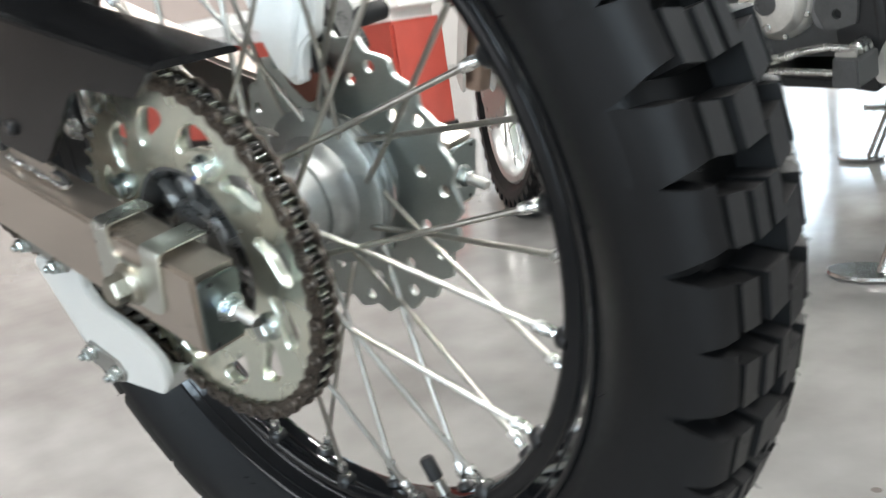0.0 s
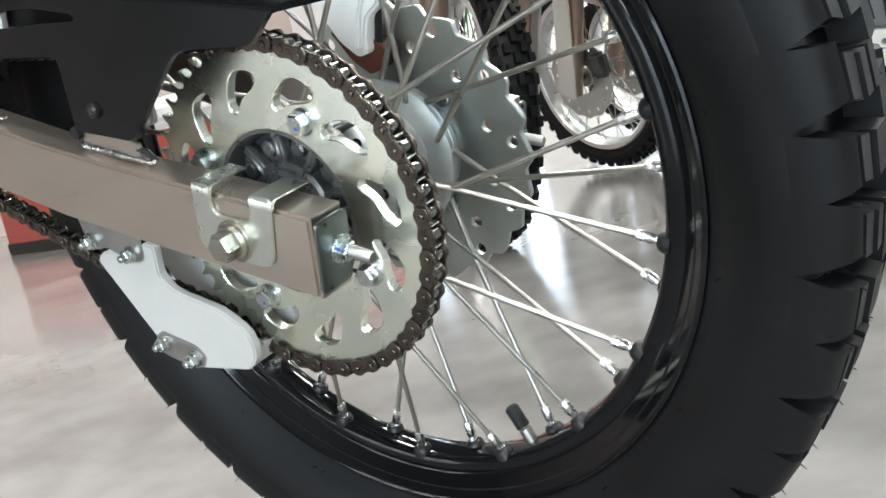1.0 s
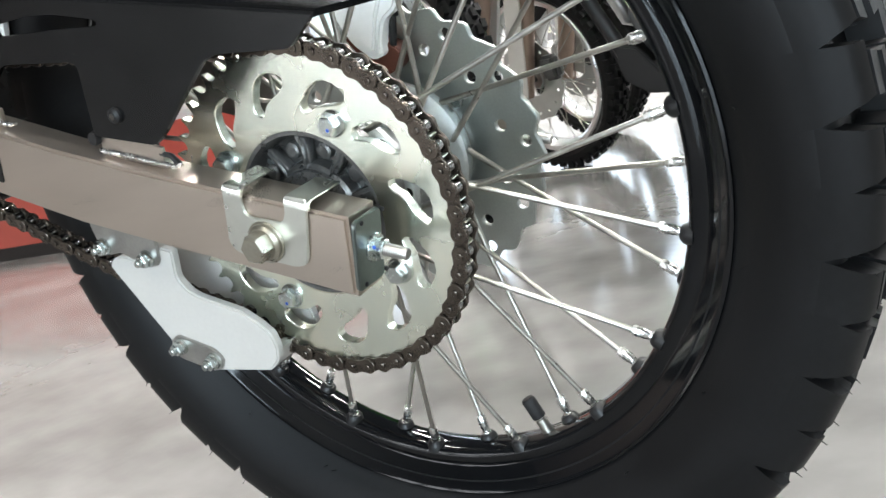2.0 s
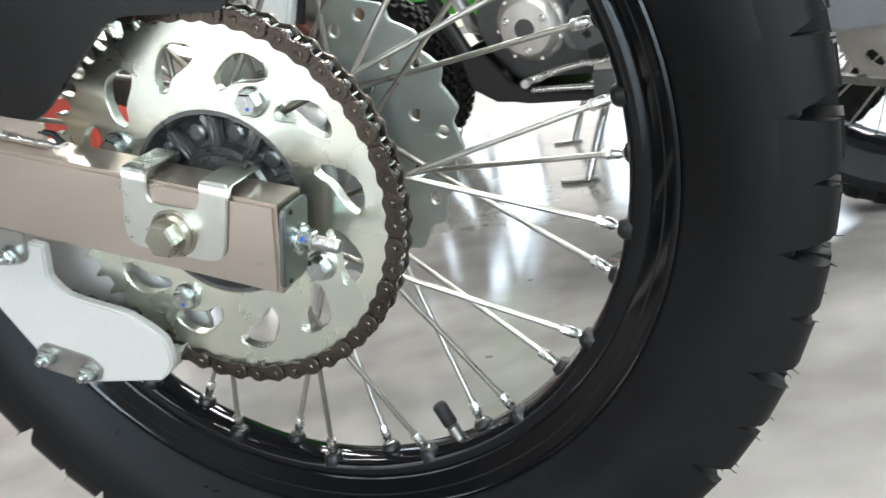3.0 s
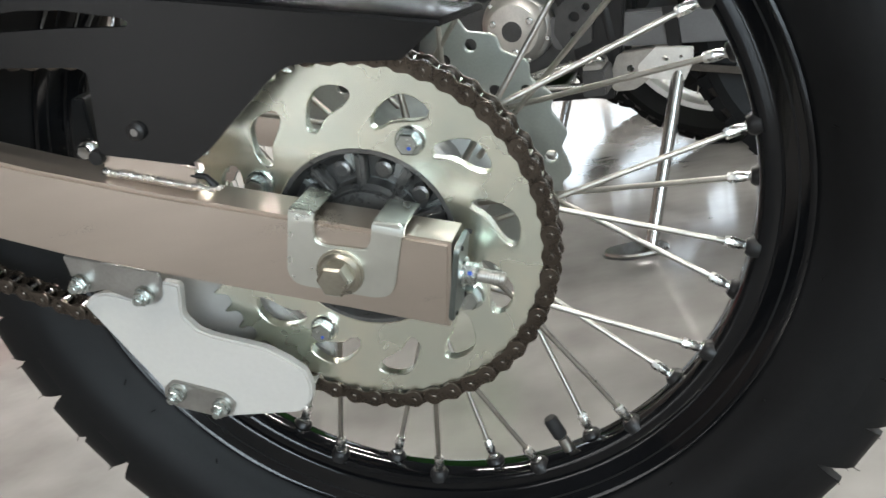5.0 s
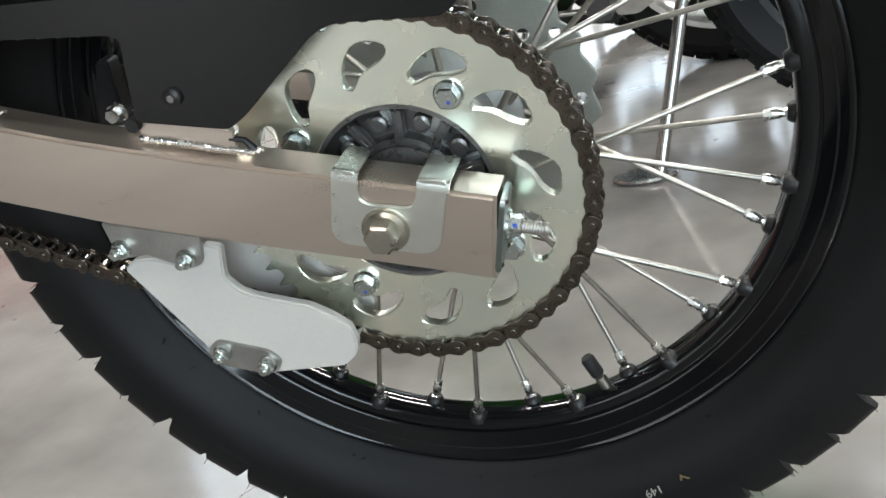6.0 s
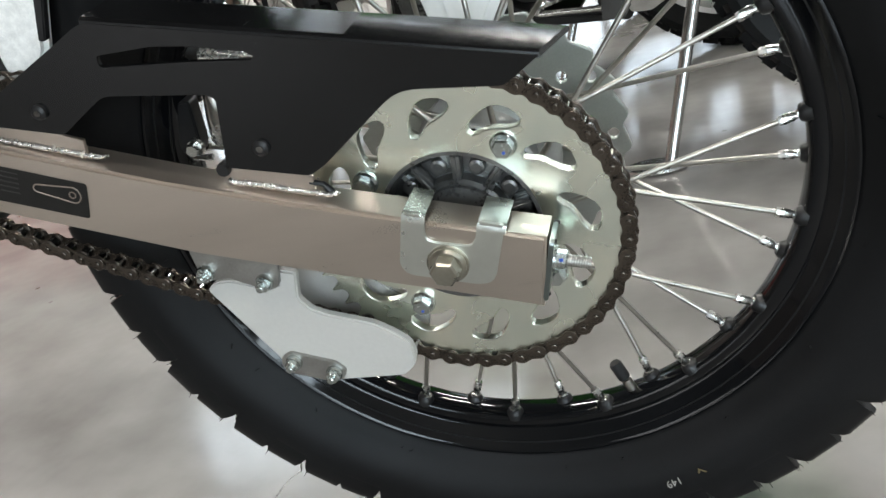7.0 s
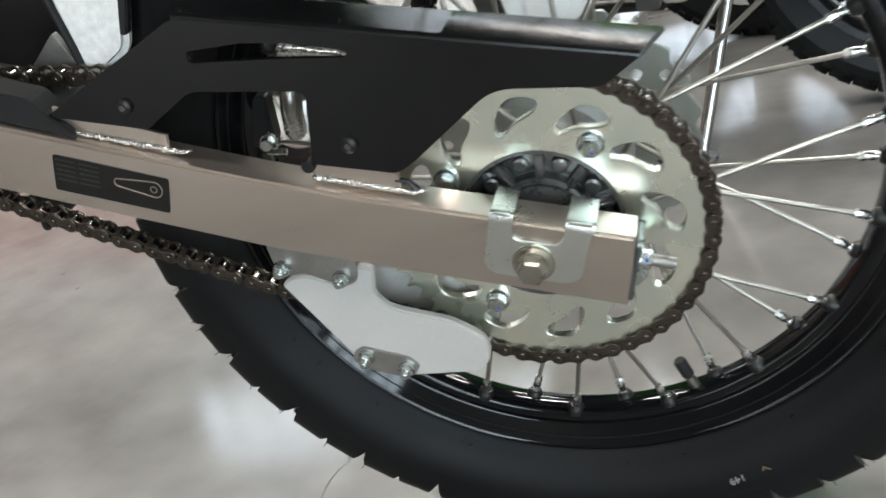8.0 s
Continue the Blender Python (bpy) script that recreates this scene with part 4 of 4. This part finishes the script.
slab("floor", (x0 - .2, y0 - .2, -0.1), (x1 + .2, y1 + .2, 0), FLOOR, "polished grey concrete showroom floor", "floor")
slab("ceiling", (x0 - .2, y0 - .2, HH), (x1 + .2, y1 + .2, HH + 0.1), CEIL, "dark grey painted showroom ceiling", "ceiling")
WALL_DARK = surface("grey_wall_paint", (0.16, 0.165, 0.165), 0.7, 0, 0.06, 2, 200, 0.03)
WALL_WARM = surface("warm_wall_paint", (0.39, 0.325, 0.295), 0.7, 0, 0.05, 2, 200, 0.03)
slab("wall_west", (x0 - .2, y0 - .2, 0), (x0, y1 + .2, HH), WALL_WARM, "pinkish tan painted showroom wall", "wall")
slab("wall_east", (x1, y0 - .2, 0), (x1 + .2, y1 + .2, HH), WALL_DARK, "dark grey painted showroom wall", "wall")
for side, (ya, yb) in {"north": (y1, y1 + .2), "south": (y0 - .2, y0)}.items():
    paint = WALL if side == "north" else WALL_DARK
    low, top = SILL[side]
    base = slab("wall_" + side, (x0, ya, 0), (x1, yb, low), paint, ("white" if side == "north" else "dark grey") + " painted showroom wall below the windows", "wall")
    slab("lintel", (x0, ya, top), (x1, yb, HH), paint, "", "", "", base)
    spans = OPENINGS[side]
    edges = [x0] + [v for s in spans for v in s] + [x1]
    for a, b in zip(edges[::2], edges[1::2]):
        slab("pier", (a, ya, low), (b, yb, top), paint, "", "", "", base)
    # south windows are unseen, added to light the bike's near side
    for i, (a, b) in enumerate(spans):
        ym = (ya + yb) / 2
        win = tagged(part("window_" + side + "_" + str(i + 1), block((a + b) / 2, ym, low + 0.03, b - a, 0.10, 0.06), FRAME_GREY), "grey framed showroom window out of view, backed by a lamp", "window", "showroom windows", "structure")
        slab("window_frame", (a, ym - .04, top - .07), (b, ym + .04, top), FRAME_GREY, "", "", "", win)
        posts = [a + .03 + (b - a - .06) * k / 4 for k in range(5)]
        for x in posts:
            slab("mullion", (x - .03, ym - .035, low + .06), (x + .03, ym + .035, top - .07), FRAME_GREY, "", "", "", win)
        # unseen panel, added so that the swingarm's top reflects dark
        if side == "north":
            slab("spandrel", (a, ya + 0.001, 1.75), (b, yb - 0.001, 3.70), WALL_DARK, "unseen dark grey panel added to darken reflections on the arm", "", "", win)
        for xa, xb in zip(posts, posts[1:]):
            for zb in ((0.88, 1.32, 4.12) if side == "north" else (0.45, 0.77, 1.10, 1.42)):
                slab("glazing_bar", (xa + .03, ym - .025, zb - .02), (xb - .03, ym + .025, zb + .02), FRAME_GREY, "", "", "", win)
for i, (x, y, _) in enumerate(CEILING_LIGHTS):
    fx = tagged(part("ceiling_light", block(x, y, HH - 0.04, 1.30, 0.22, 0.08, 0.012), FIXTURE_WHITE, None, "", 40), "long white ceiling light with glowing diffuser", "ceiling light", "showroom ceiling lights")
    part("diffuser", block(x, y, HH - 0.086, 1.22, 0.15, 0.012, 0.004), DIFFUSER, fx)

# ---- the other motorcycles ----
LIME = surface("lime_green_plastic", (0.055, 0.33, 0.025), 0.3, 0, 0.06, 10, 200, 0.02, 0.06, coat=0.3)
BLACK_PANEL = surface("black_body_plastic", (0.014, 0.014, 0.015), 0.34, 0, 0.1, 10, 200, 0.02, 0.06)
ENGINE_ALU = surface("silver_engine_casting", (0.62, 0.60, 0.565), 0.42, 0.85, 0.1, 40, 350, 0.1, 0.1)
ENGINE_DARK = surface("dark_engine_casting", (0.06, 0.06, 0.06), 0.45, 0.3, 0.15, 40, 350, 0.1, 0.1)
SILVER = surface("silver_tube", (0.62, 0.62, 0.61), 0.3, 0.9, 0.06, 20, 300, 0.03, 0.06)
SEAT = surface("black_seat_vinyl", (0.02, 0.02, 0.02), 0.6, 0, 0.1, 50, 600, 0.1)
CHROME = surface("polished_stand_steel", (0.50, 0.50, 0.49), 0.24, 1.0, 0.06, 30, 200, 0.0, 0.04)
RED_PAINT = surface("red_paint", (0.44, 0.07, 0.05), 0.35, 0, 0.12, 6, 200, 0.03, 0.08)
ARM_GREY = surface("grey_painted_arm", (0.14, 0.142, 0.145), 0.40, 0.4, 0.08, 20, 300, 0.03, 0.08)
STAND_PLATE = surface("bright_stand_plate", (0.78, 0.77, 0.74), 0.42, 0.6, 0.08, 40, 300, 0.03, 0.08)
PEG_CAST = surface("grey_peg_casting", (0.42, 0.40, 0.37), 0.42, 0.7, 0.12, 50, 350, 0.12, 0.1)
BROWN_SPROCKET = surface("brown_steel_sprocket", (0.23, 0.20, 0.175), 0.34, 0.9, 0.1, 30, 300, 0.03, 0.08)
BROWN_ANOD = surface("bronze_anodised_fork", (0.38, 0.28, 0.23), 0.32, 0.8, 0.06, 30, 300, 0.03, 0.06)


def wheel_parts(owner, cx, cz, R, tyre_w, rim_r, rim_mat, front):
    """Tyre, rim, hub, spokes and disc of a wheel whose axle runs along y."""
    h = tyre_w / 2
    side = [(rim_r + .004, -h * .62), (rim_r + .012, -h * .72), (R - .045, -h * .98), (R - .030, -h * .98), (R - .018, -h * .75), (R - .012, -h * .35), (R - .011, 0)]
    prof = side + [(r, -y) for r, y in side[-2::-1]] + [(rim_r + .010, h * .4), (rim_r + .010, -h * .4)]
    bm = lathe(prof, 72, centre=(cx, 0, cz))
    nk = 46
    for k in range(nk):
        a = 2 * math.pi * k / nk
        for row, ys in enumerate((-.80, -.40, 0.0, .40, .80)):
            aa = a + (math.pi / nk if row % 2 else 0)
            r1 = R - (0.012 if abs(ys) > .7 else 0.0 if abs(ys) < .1 else 0.002)
            vs = []
            for rr, kk in ((r1 - .017, 1.0), (r1, .85)):
                for sa, sy in ((-1, -1), (1, -1), (1, 1), (-1, 1)):
                    an = aa + sa * kk * math.pi / nk * .58
                    vs.append(bm.verts.new((cx + rr * math.cos(an), h * (ys + sy * .155 * kk), cz + rr * math.sin(an))))
            bm.faces.new(vs[4:])
            for j in range(4):
                bm.faces.new((vs[j], vs[(j + 1) % 4], vs[4 + (j + 1) % 4], vs[4 + j]))
    part("tyre", bm, RUBBER, owner, "black knobbly tyre", 30)
    rp = [(rim_r + .008, -.028), (rim_r + .004, -.032), (rim_r - .008, -.030), (rim_r - .016, -.018), (rim_r - .018, 0), (rim_r - .016, .018), (rim_r - .008, .030), (rim_r + .004, .032), (rim_r + .008, .028), (rim_r - .008, .012), (rim_r - .008, -.012)]
    rim2 = part("rim", lathe(rp, 72, centre=(cx, 0, cz)), rim_mat, owner, "", 30)
    hub2 = part("hub", lathe([(.010, -.05), (.030, -.05), (.034, -.042), (.022, -.03), (.020, .03), (.034, .042), (.030, .05), (.010, .05)], 28, centre=(cx, 0, cz)), HUB_ALU, owner, "", 40)
    for i in range(32):
        th = 360 / 32 * i
        sd = -1 if i % 2 else 1
        ah = th + (38 if i % 4 < 2 else -38)
        a, b = polar(.032, ah), polar(rim_r - .017, th)
        part("spoke", tube([(cx + a[0], sd * .040, cz + a[1]), (cx + b[0], sd * .006, cz + b[1])], .0018, 5), SPOKE_STEEL, hub2, "", 60)
    dr = .125 if front else .105
    out = [tuple(Vector(polar(dr + .003 * math.sin(radians(14 * a)), a)) + Vector((cx, cz))) for a in range(0, 360, 4)]
    hs = [ring(cx, cz, .05, 24)] + [ring(cx + polar(dr - .02, 24 * k)[0], cz + polar(dr - .02, 24 * k)[1], .005, 8) for k in range(15)]
    sgn = -1 if front else 1
    part("brake_disc", plate(out, sgn * .058, sgn * .062, hs), DISC_STEEL, owner, "", 30)


def front_and_body(b, paint, steer):
    """Front wheel, fork, bars, upper frame and body panels of a motorcycle."""
    FX, FZ = -1.22, .305
    before = set(b.children)
    wheel_parts(b, FX, FZ, .305, .082, .235, SILVER, True)
    front = [ob for ob in b.children if ob not in before]
    for s in (-1, 1):
        y = s * .095
        part("frame_beam", tube([(-.92, s * .035, .88), (-.78, y, .80), (-.55, y, .72), (.10, y * .9, .80)], .018, 10), BLACK_PAINT, b, "", 50)
    # body panels
    for s in (-1, 1):
        part("shroud", plate(rounded([(-.93, .88), (-.86, .62), (-.74, .47), (-.66, .47), (-.60, .60), (-.62, .80), (-.85, .93)], .02), s * .135 - .004, s * .135 + .004, (), .002), paint, b, "", 40)
        if paint == LIME:
            part("side_panel", plate(rounded([(-.46, .76), (-.40, .52), (-.24, .55), (-.10, .78), (-.30, .83)], .02), s * .125 - .004, s * .125 + .004, (), .002), paint if s < 0 else BLACK_PAINT, b, "", 40)
    part("fuel_tank", plate(rounded([(-.88, .84), (-.62, .76), (-.60, .86), (-.76, .96), (-.87, .97)], .03), -.12, .12, (), .02), paint, b, "", 40)
    part("seat", plate(rounded([(-.66, .80), (.12, .84), (.16, .88), (-.40, .89), (-.64, .92)], .02), -.10, .10, (), .02), SEAT, b, "black vinyl seat", 40)
    part("rear_fender", plate(rounded([(-.18, .80), (.16, .82), (.42, .90), (.44, .915), (.14, .85), (-.18, .83)], .006), -.085, .085, (), .004), paint, b, "", 40)
    part("inner_fender", plate(rounded([(-.10, .80), (-.30, .72), (-.36, .48), (-.38, .36), (-.372, .36), (-.35, .48), (-.29, .70), (-.10, .77)], .004), -.06, .06, (), .002), BLACK_PAINT, b, "", 40)
    # fork, front fender, bars
    before = set(b.children)
    ax = Vector((FX, 0, FZ))
    up = Vector((.42, 0, .90)).normalized()
    for s in (-1, 1):
        o = Vector((0, s * .090, 0))
        part("fork_lower", tube([ax + o - up * .04, ax + o + up * .30, ax + o + up * .31], [.027, .027, .024], 14), BROWN_ANOD, b, "bronze fork leg", 50)
        part("fork_tube", tube([ax + o + up * .30, ax + o + up * .78], .0215, 14), SILVER, b, "", 50)
        part("fork_guard", plate(rounded([(FX - .035, FZ - .02), (FX + .03, FZ - .05), (FX + .055, FZ + .02), (FX + .13, FZ + .25), (FX + .07, FZ + .27)], .01), s * .128 - .003, s * .128 + .003, (), .002), WHITE_PLASTIC, b, "white fork guard", 40)
    for k in (.50, .70):
        bm = block(*(ax + up * k), .07, .24, .032, .008, None, pose(0, 0, 0, 0, 25, 0))
        part("fork_clamp", bm, ENGINE_ALU, b, "", 40)
    part("front_fender", plate(rounded([(-1.64, .76), (-1.26, .80), (-.88, .72), (-.88, .705), (-1.26, .775), (-1.63, .745)], .006), -.085, .085, (), .004), paint, b, "", 40)
    part("brake_caliper", block(FX + .11, -.075, FZ + .03, .060, .035, .075, .010), ENGINE_DARK, b, "", 40)
    part("handlebar", tube([(-.86, -.40, 1.10), (-.88, -.24, 1.09), (-.91, -.10, 1.02), (-.91, .10, 1.02), (-.88, .24, 1.09), (-.86, .40, 1.10)], .011, 10), BLACK_PAINT, b, "", 50)
    part("headlight", plate(rounded([(-1.08, .78), (-1.00, .76), (-.98, .98), (-1.04, .97)], .01), -.09, .09, (), .006), paint, b, "", 40)
    front += [ob for ob in b.children if ob not in before]
    pivot = Matrix.Translation((FX + .03, 0, FZ))
    turn = pivot @ Matrix.Rotation(radians(steer), 4, up) @ pivot.inverted()
    for ob in front:
        ob.matrix_basis = turn @ ob.matrix_basis
    part("muffler", tube([(-.20, .14, .62), (.02, .15, .70), (.22, .15, .76), (.26, .15, .775)], [.045, .055, .055, .03], 18), SILVER, b, "", 40)


def dirt_bike(m, label, steer, rear_rim):
    b = thing("motorcycle", m, label, "motorcycle", "showroom motorcycles")
    wheel_parts(b, 0, .318, .318, .10, .232, rear_rim, False)
    # swingarm, rear sprocket and chain run
    for s in (-1, 1):
        bm = plate(rounded([(.045, .338), (.045, .300), (-.18, .305), (-.50, .345), (-.52, .400), (-.20, .362)], .008), s * .088 - .013, s * .088 + .013, (), .003)
        part("swingarm_beam", bm, ARM_GREY, b, "grey box-section swingarm", 40)
        part("axle_block", hex_bolt(0, .318, s * .103, .020, .010, .014, 10, 0, 0, -1 if s < 0 else 1), ZINC_WHITE, b, "", 30)
    teeth2 = [tuple(Vector(polar(.122 + (.003 if i % 2 else -.002), 360 / 108 * i)) + Vector((0, .318))) for i in range(108)]
    part("rear_sprocket", plate(teeth2, -.070, -.064, [ring(0, .318, .050, 30)] + [[tuple(Vector(polar(r, 45 * k + da)) + Vector((0, .318))) for r, da in ((.088, -8), (.094, -10), (.101, -8), (.103, 0), (.100, 8), (.094, 9), (.089, 3))] for k in range(8)]), BROWN_SPROCKET, b, "", 30)
    for za, zb in ((.438, .405), (.200, .335)):
        part("chain_run", plate([(0, za - .006), (-.54, zb - .006), (-.54, zb + .006), (0, za + .006)], -.074, -.060), CHAIN_DARK, b, "", 30)
    part("chain_guard", plate(rounded([(.04, .44), (-.30, .47), (-.36, .43), (-.28, .40), (-.02, .415)], .006), -.085, -.078, (), .001), GUARD_BLACK, b, "", 35)
    # frame
    for s in (-1, 1):
        y = s * .095
        bm = tube([(-.91, s * .03, .84), (-.80, y * .7, .62), (-.715, y, .45), (-.685, y, .375), (-.668, y, .325), (-.635, y, .296), (-.58, y, .281), (-.52, y, .274), (-.455, y, .268), (-.405, y, .31), (-.41, y, .42), (-.48, y, .60), (-.60, y, .74)], .0125, 10)
        part("cradle_tube", bm, BLACK_PAINT, b, "black frame tube", 50)
        part("pivot_plate", plate(rounded([(-.40, .30), (-.37, .42), (-.45, .52), (-.50, .50), (-.47, .36), (-.47, .26), (-.42, .25)], .01), y - .010, y + .010, (), .003), BLACK_PAINT, b, "", 40)
        # foot peg and its bracket
        bm = plate(rounded([(-.422, .285), (-.402, .323), (-.344, .322), (-.332, .290), (-.384, .262), (-.418, .265)], .008), s * .095 - .014, s * .095 + .014, [ring(-.385, .297, .006, 12), ring(-.352, .303, .005, 12)], .003)
        part("peg_bracket", bm, PEG_CAST, b, "", 40)
        bm = plate(rounded([(-.453, .277), (-.415, .275), (-.413, .314), (-.447, .319)], .005), min(s * .105, s * .165), max(s * .105, s * .165), (), .002)
        peg = part("foot_peg", bm, ENGINE_DARK, b, "dark cast foot peg", 40)
        for j in range(4):
            part("peg_tooth", block(-.431, s * (.115 + .014 * j), .320, .030, .005, .008, .001), PLATE_GREY, peg, "", 40)
        guard = plate(rounded([(-.682, .372), (-.676, .315), (-.646, .289), (-.586, .271), (-.459, .260), (-.459, .271), (-.574, .288), (-.607, .308), (-.642, .359)], .006), s * .108 - .006, s * .108 + .006, (), .002)
        part("rail_guard", guard, BLACK_PAINT, b, "", 40)
    part("skid_plate", plate(rounded([(-.690, .37), (-.676, .31), (-.640, .286), (-.52, .268), (-.52, .262), (-.645, .278), (-.684, .305), (-.698, .37)], .004), -.10, .10, (), .003), BLACK_PAINT, b, "black skid plate", 40)
    # engine
    bm = plate(rounded([(-.650, .36), (-.615, .305), (-.45, .295), (-.415, .36), (-.43, .44), (-.54, .48), (-.64, .46), (-.665, .41)], .02), -.080, .10, (), .008)
    eng = part("crankcase", bm, ENGINE_DARK, b, "dark cast crankcase", 40)
    c = (-.556, 0, .393)
    bm = disc_lathe([(.060, -.080), (.060, -.096), (.057, -.102), (.052, -.106), (.048, -.118), (.042, -.124), (.026, -.127), (.0175, -.1275)], 48, centre=c)
    cover = part("engine_cover", bm, ENGINE_ALU, b, "round silver engine cover", 30)
    part("cover_plug", disc_lathe([(.0165, -.1270), (.0165, -.1290), (.010, -.1295)], 28, centre=c), ENGINE_DARK, cover, "black round cover plug", 40)
    for k in range(7):
        x, z = polar(.0545, 25 + 51.4 * k)
        part("cover_bolt", hex_bolt(c[0] + x, c[2] + z, -.103, .007, .005), STEEL, cover, "", 30)
    for a in (20, 150, 265):
        x, z = polar(.034, a)
        part("cover_boss", disc_lathe([(.0062, -.122), (.0058, -.1275), (.0035, -.1285)], 14, centre=(c[0] + x, 0, c[2] + z)), STEEL, cover, "", 40)
    bm = plate(rounded([(-.494, .374), (-.482, .412), (-.447, .434), (-.380, .432), (-.392, .408), (-.430, .388), (-.436, .350), (-.480, .340)], .006), -.112, -.084, [ring(-.456, .394, .0085, 14), ring(-.435, .406, .0065, 12), ring(-.462, .365, .007, 12)], .002)
    part("sprocket_cover", bm, ENGINE_DARK, b, "black drilled sprocket cover", 40)
    # cylinder with fins, leaning forward
    cm = Matrix.Translation((-.605, 0, .440)) @ pose(0, 0, 0, 0, -24, 0)
    bm = block(0, 0, .075, .085, .105, .17, .010)
    bm.transform(cm)
    part("cylinder", bm, ENGINE_DARK, b, "", 40)
    for j in range(7):
        bm = block(0, 0, .022 + .014 * j, .112, .150, .0042, .0015)
        bm.transform(cm)
        part("cooling_fin", bm, ENGINE_ALU, b, "", 40)
    bm = block(0, 0, .15, .10, .13, .055, .014)
    bm.transform(cm)
    part("cylinder_head", bm, ENGINE_ALU, b, "", 40)
    part("starter_housing", disc_lathe([(.026, -.080), (.026, -.108), (.020, -.114)], 28, centre=(-.500, 0, .462)), ENGINE_ALU, b, "", 40)
    # shift lever, sump pipe, black box behind the engine
    bm = tube([(-.425, -.136, .321), (-.461, -.140, .328), (-.50, -.142, .325), (-.545, -.144, .317), (-.556, -.150, .316), (-.556, -.172, .316)], [.0065, .0055, .0055, .006, .007, .0075], 8)
    part("shift_lever", bm, STEEL, b, "bare steel gear lever", 50)
    part("lever_boss", disc_lathe([(.010, -.112), (.010, -.140), (.007, -.143)], 18, centre=(-.427, 0, .322)), STEEL, b, "", 40)
    part("brake_line_pipe", tube([(-.568, -.120, .294), (-.52, -.121, .291), (-.45, -.121, .284)], .0052, 8), STEEL, b, "", 50)
    part("exhaust_header", tube([(-.665, -.02, .60), (-.712, -.03, .56), (-.716, -.035, .48), (-.690, -.03, .40), (-.64, .04, .36)], .0135, 12), SILVER, b, "bright exhaust header", 50)
    for s in (-1, 1):
        part("arm_strap", plate(rounded([(-.322, .384), (-.300, .381), (-.302, .318), (-.323, .322)], .003), s * .104 - .003, s * .104 + .003, (), .001), BLACK_PAINT, b, "", 40)
    part("air_box", block(-.36, -.02, .52, .17, .17, .22, .02), BLACK_PAINT, b, "black air box", 40)
    bm = tube([(-.44, .10, .44), (-.33, .02, .78)], .032, 12)
    for j in range(8):
        lathe([(.028, -.006), (.037, 0), (.028, .006)], 12, axis="z", centre=(-.42 + .011 * j, .09 - .0085 * j, .48 + .036 * j), bm=bm)
    part("shock_absorber", bm, SILVER, b, "", 40)
    front_and_body(b, LIME, steer)
    # side stand, set down
    hinge, foot = Vector((-.313, -.102, .280)), Vector((-.378, -.228, .040))
    part("stand_bracket", plate(rounded([(-.373, .300), (-.341, .324), (-.284, .314), (-.290, .288), (-.306, .264), (-.330, .270), (-.373, .282)], .005), -.112, -.104, [ring(-.328, .305, .0048, 12), ring(-.305, .303, .003, 10)], .001), STAND_PLATE, b, "silver stand bracket", 40)
    part("stand_leg", tube([hinge, hinge.lerp(foot, .5), foot], [.0105, .0105, .0100], 12), CHROME, b, "bright steel stand leg", 50)
    bm = disc_lathe([(.050, 0), (.052, .003), (.050, .007)], 32, axis="z")
    bmesh.ops.scale(bm, vec=(1.0, .72, 1), verts=bm.verts)
    bm.transform(Matrix.Translation(foot + Vector((-.022, -.006, -.0025))) @ pose(0, 0, 0, -8.6, 0, 0))
    part("stand_foot", bm, CHROME, b, "flat oval stand foot", 40)
    return b


# unseen front and body of the near bike, added also to shade tyre and guard
front_and_body(bike, BLACK_PANEL, 0)
bike_2 = dirt_bike(pose(0.455, 1.155, 0, 8.6, 0, -7), "lime green off-road motorcycle with its front wheel turned", -33, RIM_BLACK)
bike_3 = dirt_bike(pose(0.20, 1.84, 0, 8.6, 0, -20), "lime green off-road motorcycle on its side stand", 0, SILVER)
copy_thing(bike_3, pose(-0.02, 2.61, 0, 8.6, 0, -20))
copy_thing(bike_3, pose(-2.60, 3.60, 0, 8.6, 0, 123))

# red platform with a thick white top
bm = block(0, 0, 0.22, 2.50, 0.26, 0.44, 0.012)
plinth = tagged(part("display_platform", bm, RED_PAINT, None, "", 40), "low red display platform with a thick white top", "platform")
plinth.matrix_world = pose(-3.14, 2.15, 0)
part("platform_top", block(0, 0, 0.505, 2.54, 0.30, 0.13, 0.045, seg=5), COVER_WHITE, plinth, "thick white rounded top", 40)
part("plinth_base", block(0, 0, 0.03, 2.51, 0.27, 0.06, 0.004), BLACK_PAINT, plinth, "dark band round the foot", 40)

# a crack in the concrete
bm = tube([(*p, 0.0006) for p in [(-0.301, 0.206), (-0.292, 0.186), (-0.299, 0.174), (-0.302, 0.157), (-0.302, 0.141), (-0.3, 0.122)]], [0.0006, 0.0011, 0.0009, 0.0012, 0.0009, 0.0006], 5)
bmesh.ops.scale(bm, vec=(1, 1, 0.5), verts=bm.verts)
part("crack", bm, CAST_DARK, bpy.data.objects["floor"], "fine dark crack in the concrete")
